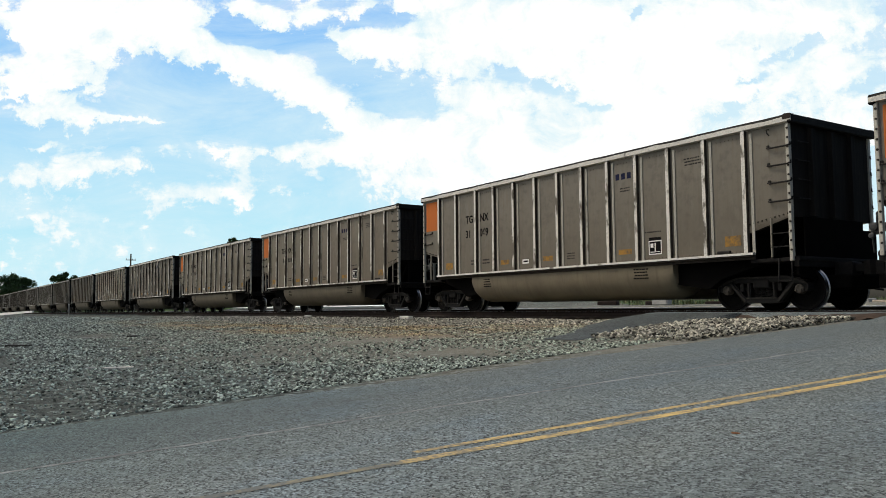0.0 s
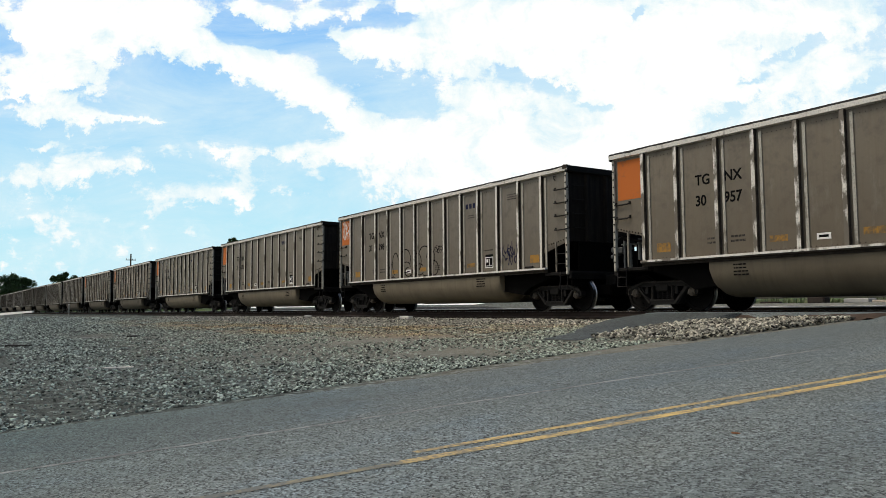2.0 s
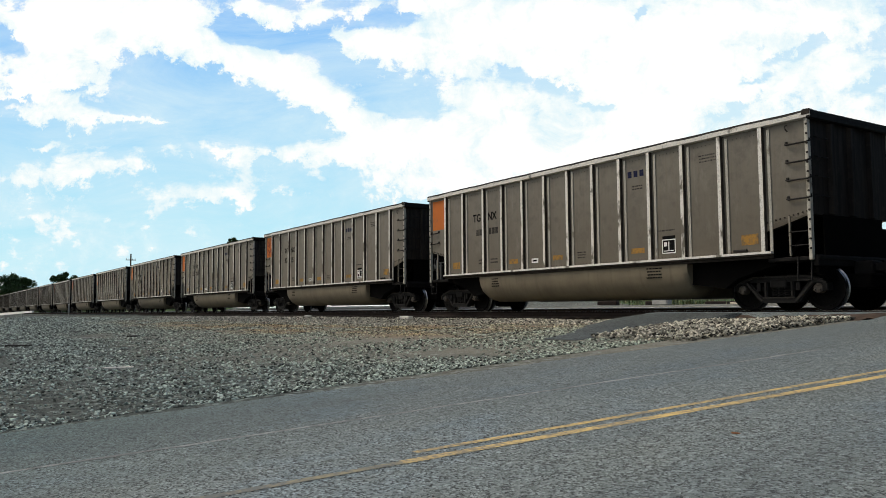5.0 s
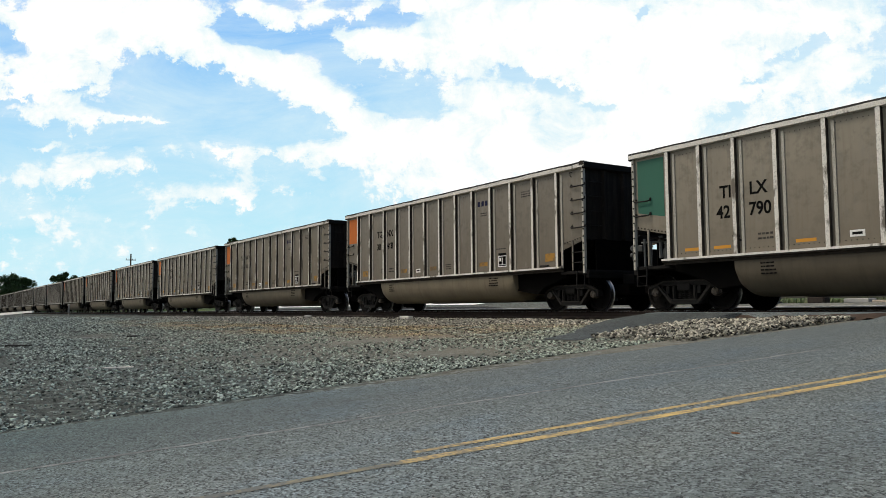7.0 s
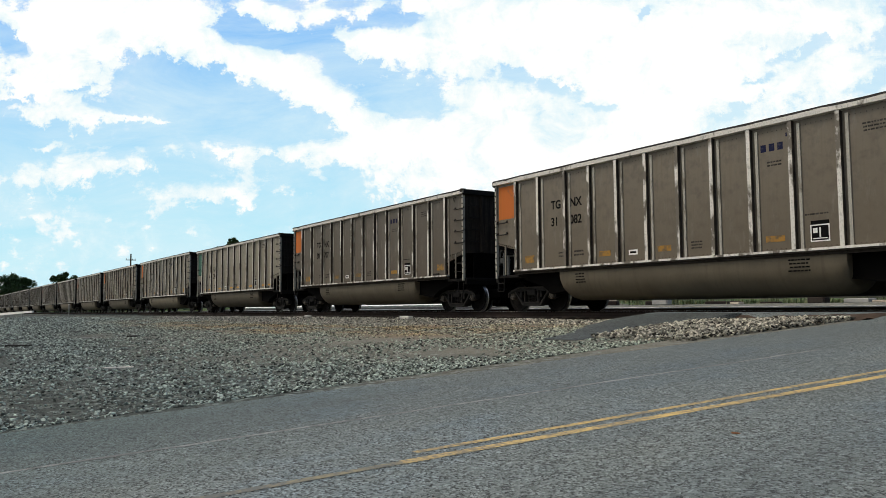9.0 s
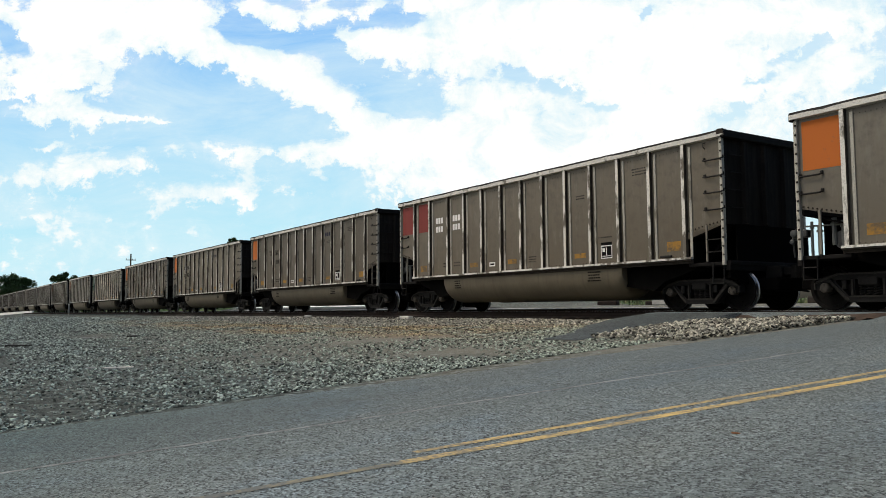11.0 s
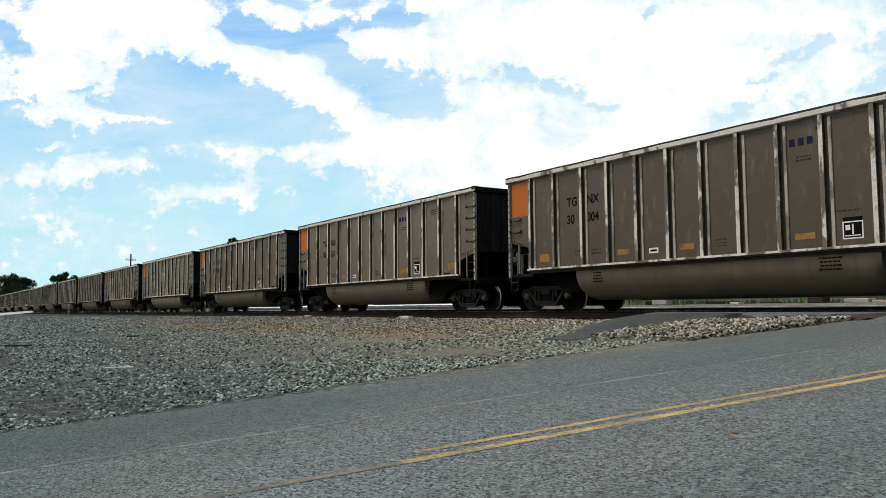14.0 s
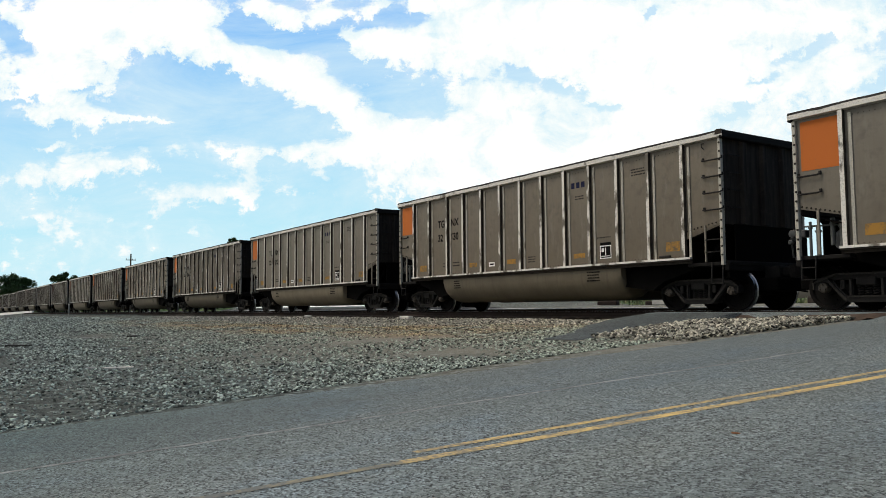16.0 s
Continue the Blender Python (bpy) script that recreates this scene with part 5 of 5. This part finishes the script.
def build_stones():
    r = random.Random(11)
    lot, bed = [], []
    while len(lot) < 88000:
        d = r.random() ** 1.9 * 78
        x = -8.2 - d
        y = r.uniform(0.0, 13.0)
        if noise.noise((x * 0.3, y * 0.5, 7)) + r.uniform(-0.5, 0.5) < -0.05:
            continue
        s = (0.008 + 0.023 * r.random() ** 2) * (1 + d * 0.024)
        lot.append((x, y, rough_height(x, y) + s * 0.15, s))
    def on_ramp(x, y):
        if y > 14.4 and x > -13.4:
            return True
        if not 8.9 < y < 14.6:
            return False
        a, b = ramp_span(y)
        return a + 0.1 < x < b + 0.05 or (y > 13.1 and x > b)

    lot = [p for p in lot if not on_ramp(p[0], p[1])]
    while len(bed) < 12000:
        x = -7.6 - r.random() ** 1.5 * 50
        y = r.uniform(12.6, 15.2)
        s = r.uniform(0.018, 0.042)
        if not on_ramp(x, y):
            bed.append((x, y, rough_height(x, y) + s * 0.2, s))
    for _ in range(9500):
        y = 9.2 + 4.1 * r.random() ** 0.7
        a, b = ramp_span(y)
        x = r.uniform(b, road_edge(y) - 0.02)
        s = r.uniform(0.012, 0.03) + 0.02 * r.random() ** 4
        bed.append((x, y, rough_height(x, y) + s * 0.4 + 0.06 * r.random(), s))
    stones("gravel_stones", lot, M_STONE, "loose grey crushed stones on the lot", 3)
    stones("ballast_stones", bed, M_BALLAST, "rusty pale ballast stones beside the rails", 4)


def ramp_span(y):
    """The left and right edges of the old asphalt approach at that distance."""
    return -10.6 - 2.9 * smooth(y, 8.6, 13.6) - 0.12 * noise.noise((y * 1.5, 1, 0)), -9.75 - 0.95 * smooth(y, 9.0, 12.4) + 0.08 * noise.noise((y * 1.1, 4, 0))


def ramp_height(u, x, y):
    """u runs from the left edge (0) over the crown to the right edge (1)."""
    crest = -0.5 + 0.46 * smooth(y, 8.0, 14.2)
    edge = rough_height(x, y) + 0.015
    rise = smooth(u, -0.05, 0.42) * (1 - 0.92 * smooth(u, 0.55, 1.0) * (1 - smooth(y, 13.2, 14.4)))
    return edge + max(0.0, crest - edge) * rise


def build_ramp():
    """An old asphalt approach, a low hump that climbs from the lot to the rails, and the worn strip along the rail."""
    vs, n = [], 16
    ys = list(np.arange(8.9, 14.61, 0.12))
    for y in ys:
        a, b = ramp_span(y)
        for j in range(n):
            u = j / (n - 2)
            x = a + (b - a) * min(u, 1.0)
            z = ramp_height(u, x, y) + 0.01 * noise.noise((x * 1.7, y * 1.7, 1))
            if j == n - 1:
                x, z = b + 0.06, rough_height(b, y) - 0.05
            vs.append((x, y, max(z, rough_height(x, y) + 0.004) if j < n - 1 else z))
    fs = [(i * n + j, i * n + j + 1, i * n + n + j + 1, i * n + n + j) for i in range(len(ys) - 1) for j in range(n - 1)]
    ramp = new("asphalt_apron", mesh_of("asphalt_apron", vs, fs, M_APRON, smooth=True))
    xs = list(np.arange(-13.4, -7.55, 0.2))
    vs = [(x, y + 0.05 * noise.noise((x * 1.3, y, 2)), z) for x in xs for y, z in ((14.3, -0.16), (14.55, -0.045), (15.0, -0.03), (15.6, -0.03), (15.62, -0.2))]
    fs = [(i * 5 + j, i * 5 + 5 + j, i * 5 + 6 + j, i * 5 + 1 + j) for i in range(len(xs) - 1) for j in range(4)]
    part("rail_strip", mesh_of("rail_strip", vs, fs, M_DIMASPHALT, smooth=True), ramp, label="worn grey asphalt strip along the rail")
    vs, fs = strip(lambda y: ramp_span(y)[1] - 0.1, lambda y: road_edge(y) + 0.15, list(np.arange(12.75, 14.56, 0.12)), 22, 0.0,
                   lambda x, y: rough_height(x, y) - 0.04 + 0.07 * smooth(y, 12.75, 13.4) + 0.13 * smooth(y, 13.9, 14.5) + 0.03 * noise.noise((x * 2.6, y * 2.6, 6)))
    part("dirt_bank", mesh_of("dirt_bank", vs, fs, M_DIRT, smooth=True), ramp, label="dark rusty dirt between the apron and the road")
    return tagged(ramp, "low hump of old asphalt climbing to the rails", "pavement", kind="structure")


def build_tufts():
    """Low weeds along the far side of the tracks."""
    r = random.Random(21)
    vs, fs = [], []
    for _ in range(620):
        x, y = r.uniform(-75, -4), r.uniform(33, 44)
        if x < -48:
            y += 9
        z = rough_height(x, y)
        for _ in range(16):
            a, h, w = r.uniform(0, 6.28), r.uniform(0.12, 0.4), r.uniform(0.02, 0.06)
            px, py = x + r.gauss(0, 0.35), y + r.gauss(0, 0.35)
            dx, dy = math.cos(a), math.sin(a)
            o = len(vs)
            vs += [(px - dx * w, py - dy * w, z - 0.02), (px + dx * w, py + dy * w, z - 0.02), (px + dy * h * 0.4 + dx * w * 0.3, py - dx * h * 0.4, z + h)]
            fs.append((o, o + 1, o + 2))
    return tagged(new("weeds", mesh_of("weeds", vs, fs, M_WEED)), "low green and yellow weeds beyond the tracks", "weeds", kind="stuff")


def build_hedge():
    """A dark row of brush beyond the far track, added to darken the gaps under the far cars."""
    r = random.Random(33)
    vs, fs = [], []
    for i in range(150):
        x = -84 - i * 1.75
        y, top = 26.5 + r.uniform(-0.8, 0.8), r.uniform(1.5, 2.4)
        z = rough_height(x, y)
        for _ in range(70):
            p = Vector((x + r.gauss(0, 0.9), y + r.gauss(0, 0.5), z + top * r.random() ** 0.8))
            q = Euler((r.uniform(-1, 1), r.uniform(-1, 1), r.uniform(0, 6))).to_matrix()
            o = len(vs)
            vs += [tuple(p + q @ Vector(w) * r.uniform(0.15, 0.3)) for w in ((-1, 0, 0), (0, -0.6, 0.1), (1, 0, 0), (0, 0.6, 0.1))]
            fs.append((o, o + 1, o + 2, o + 3))
    return tagged(new("brush", mesh_of("brush", vs, fs, M_LEAF)), "dark green brush along the far track", "brush", kind="stuff")


def build_guard_rail():
    """A low white beam on thin posts at the far end of the lot."""
    rail = new("guard_rail")
    a, b, h = Vector((-114, 8.1, -0.12)), Vector((-60, 6.15, 0.13)), (0.15, 0.06)
    vs = [(p.x, p.y + d, p.z + s * k) for p, k in ((a, h[0]), (b, h[1])) for d, s in ((0.0, -1), (0.08, -1), (0.08, 1), (0.0, 1))]
    beam = Solid().add(vs, [(0, 1, 2, 3), (7, 6, 5, 4), (0, 4, 5, 1), (1, 5, 6, 2), (2, 6, 7, 3), (3, 7, 4, 0)])
    part("beam", beam.mesh("beam", M_WHITE), rail)
    for i in range(3):
        p = a.lerp(b, (i + 0.3) / 3)
        part("post", Solid().box(-0.03, 0.03, -0.03, 0.03, rough_height(p.x, p.y) - 0.1, p.z + 0.05, 0.005).mesh("post", M_CURB), rail, (p.x, p.y + 0.12, 0))
    return tagged(rail, "long low white guard rail on thin grey posts", "guard rail")


def litter(name, x, y, size, mat, label, category, turn=0.0):
    k = Solid().box(-size[0] / 2, size[0] / 2, -size[1] / 2, size[1] / 2, 0, size[2], min(size) * 0.2)
    ob = new(name, k.mesh(name, mat))
    ob.matrix_basis = pose(x, y, rough_height(x, y) - 0.015, 0, 0, turn)
    return tagged(ob, label, category)


build_ground()
build_road()
build_ramp()
build_track(TRACK_Y, -900, 420, (-70, 4))
build_track(TRACK_Y + 4.4, -900, 420, z0=0.1)
CLOUD_LAYER = build_clouds()
CARS = build_train()
build_tree(-338, 27, 13.4, 5.0, 1, "dark green broadleaf tree beyond the track")
build_tree(-318, 29, 11.5, 5.0, 2, "dark green broadleaf tree beyond the track")
build_tree(-290, 25, 11.5, 4.5, 3, "dark green broadleaf tree beyond the track")
build_tree(-262, 35, 12.5, 4.0, 4, "dark green broadleaf tree beyond the track")
build_tree(-230, 36, 7.2, 2.8, 5, "low dark green tree beyond the track")
build_tree(-92.0, 30.3, 7.9, 1.9, 6, "dark green tree rising behind the train")
build_pole(-140, 28.84, 9.3)
build_post(-88.2, 12.34)
build_stones()
build_tufts()
build_hedge()
build_guard_rail()
for i in range(16):
    x = -33.0 + i * 1.9 + rng.uniform(-0.5, 0.5)
    size = (rng.uniform(0.5, 1.9), rng.uniform(0.25, 0.5), rng.choice((0.12, 0.2, 0.28, 0.36)))
    mat, words = rng.choice(((M_CURB, "grey concrete chunk beyond the tracks"), (M_TANBLOCK, "pale tan concrete chunk beyond the tracks"), (M_TIE, "dark old tie lying beyond the tracks"), (M_RAIL, "rusty brown scrap beyond the tracks")))
    litter("debris_block", x, 32.0 + rng.uniform(-1.5, 1.8), size, mat, words, "debris", rng.uniform(-25, 25))["group"] = "debris beyond the tracks"
litter("old_tie", -26.2, 2.35, (0.8, 0.22, 0.07), M_RUNG, "dark old timber tie lying on the gravel", "timber", 40)
litter("pale_board", -29.9, 5.05, (1.0, 0.12, 0.03), M_CURB, "grey weathered board lying on the gravel", "board", 60)
litter("old_tie", -28.4, 6.0, (0.4, 0.2, 0.06), M_RUNG, "dark old timber tie lying on the gravel", "timber", 50)
litter("pale_board", -14.3, 2.8, (0.45, 0.16, 0.035), M_CONCRETE, "pale weathered board lying on the gravel", "board", 75)
litter("pale_board", -14.75, 2.55, (0.4, 0.11, 0.03), M_CURB, "grey split board lying on the gravel", "board", 52)
litter("concrete_block", -24.4, 14.34, (0.65, 0.2, 0.11), M_CONCRETE, "pale concrete block beside the rail", "block")
litter("concrete_block", -33.0, 14.34, (0.4, 0.2, 0.1), M_CONCRETE, "pale concrete block beside the rail", "block")


# ---------------------------------------------------------------- what moves
# seconds and the distance that the train has run
RUN = [(0, 0.0), (0.5, 10.06), (1, 20.07), (1.5, 29.1), (2, 39.18), (2.5, 48.16), (3, 58.29), (3.5, 67.36), (4, 77.35), (6.5, 125.46), (7, 135.58), (7.5, 144.64),
       (8, 154.67), (8.5, 163.7), (9, 173.7), (11.5, 221.89), (12, 231.95), (12.5, 240.93), (13, 250.15), (13.5, 260.1), (14, 270.11), (14.5, 279.21), (15, 290.01),
       (15.5, 298.31), (16, 309.11)]
START = -24.17 + HALF          # middle of car 0 at the start
DRIFT = 0.047 * CLOUD_Z        # how far the clouds drift


def motions():
    for k, car in CARS.items():
        walk(car, [(t, pose(START + k * LENGTH - d, TRACK_Y, 0)) for t, d in RUN])
    # the wheels roll: one turn of rows for each place in the truck, shared by all the cars
    spin = math.degrees(19.26 / WHEEL_R)
    actions = {}
    for car in CARS.values():
        for truck in [o for o in car.children if o.name.startswith("truck")]:
            for ws in [o for o in truck.children if o.name.startswith("wheelset")]:
                side = 1 if ws.location.x > 0 else -1
                if side not in actions:
                    walk(ws, [(i / FPS, pose(side * AXLE_OFF, 0, WHEEL_R, 0, -(spin * i / FPS) % 360, 0)) for i in range(16 * FPS + 1)])
                    actions[side] = (ws.animation_data.action, ws.animation_data.action_slot)
                else:
                    ws.rotation_mode = "QUATERNION"
                    keys = ws.animation_data_create()
                    keys.action, keys.action_slot = actions[side]
    right = Vector((math.cos(radians(YAW)), math.sin(radians(YAW)), 0))
    rest = Matrix.Translation((0, 0, EYE.z)) @ pose(0, 0, 0, 0, 0, YAW)
    walk(CLOUD_LAYER, [(0.0, Matrix.Translation(right * (-DRIFT / 2)) @ rest), (16.0, Matrix.Translation(right * (DRIFT / 2)) @ rest)])


motions()
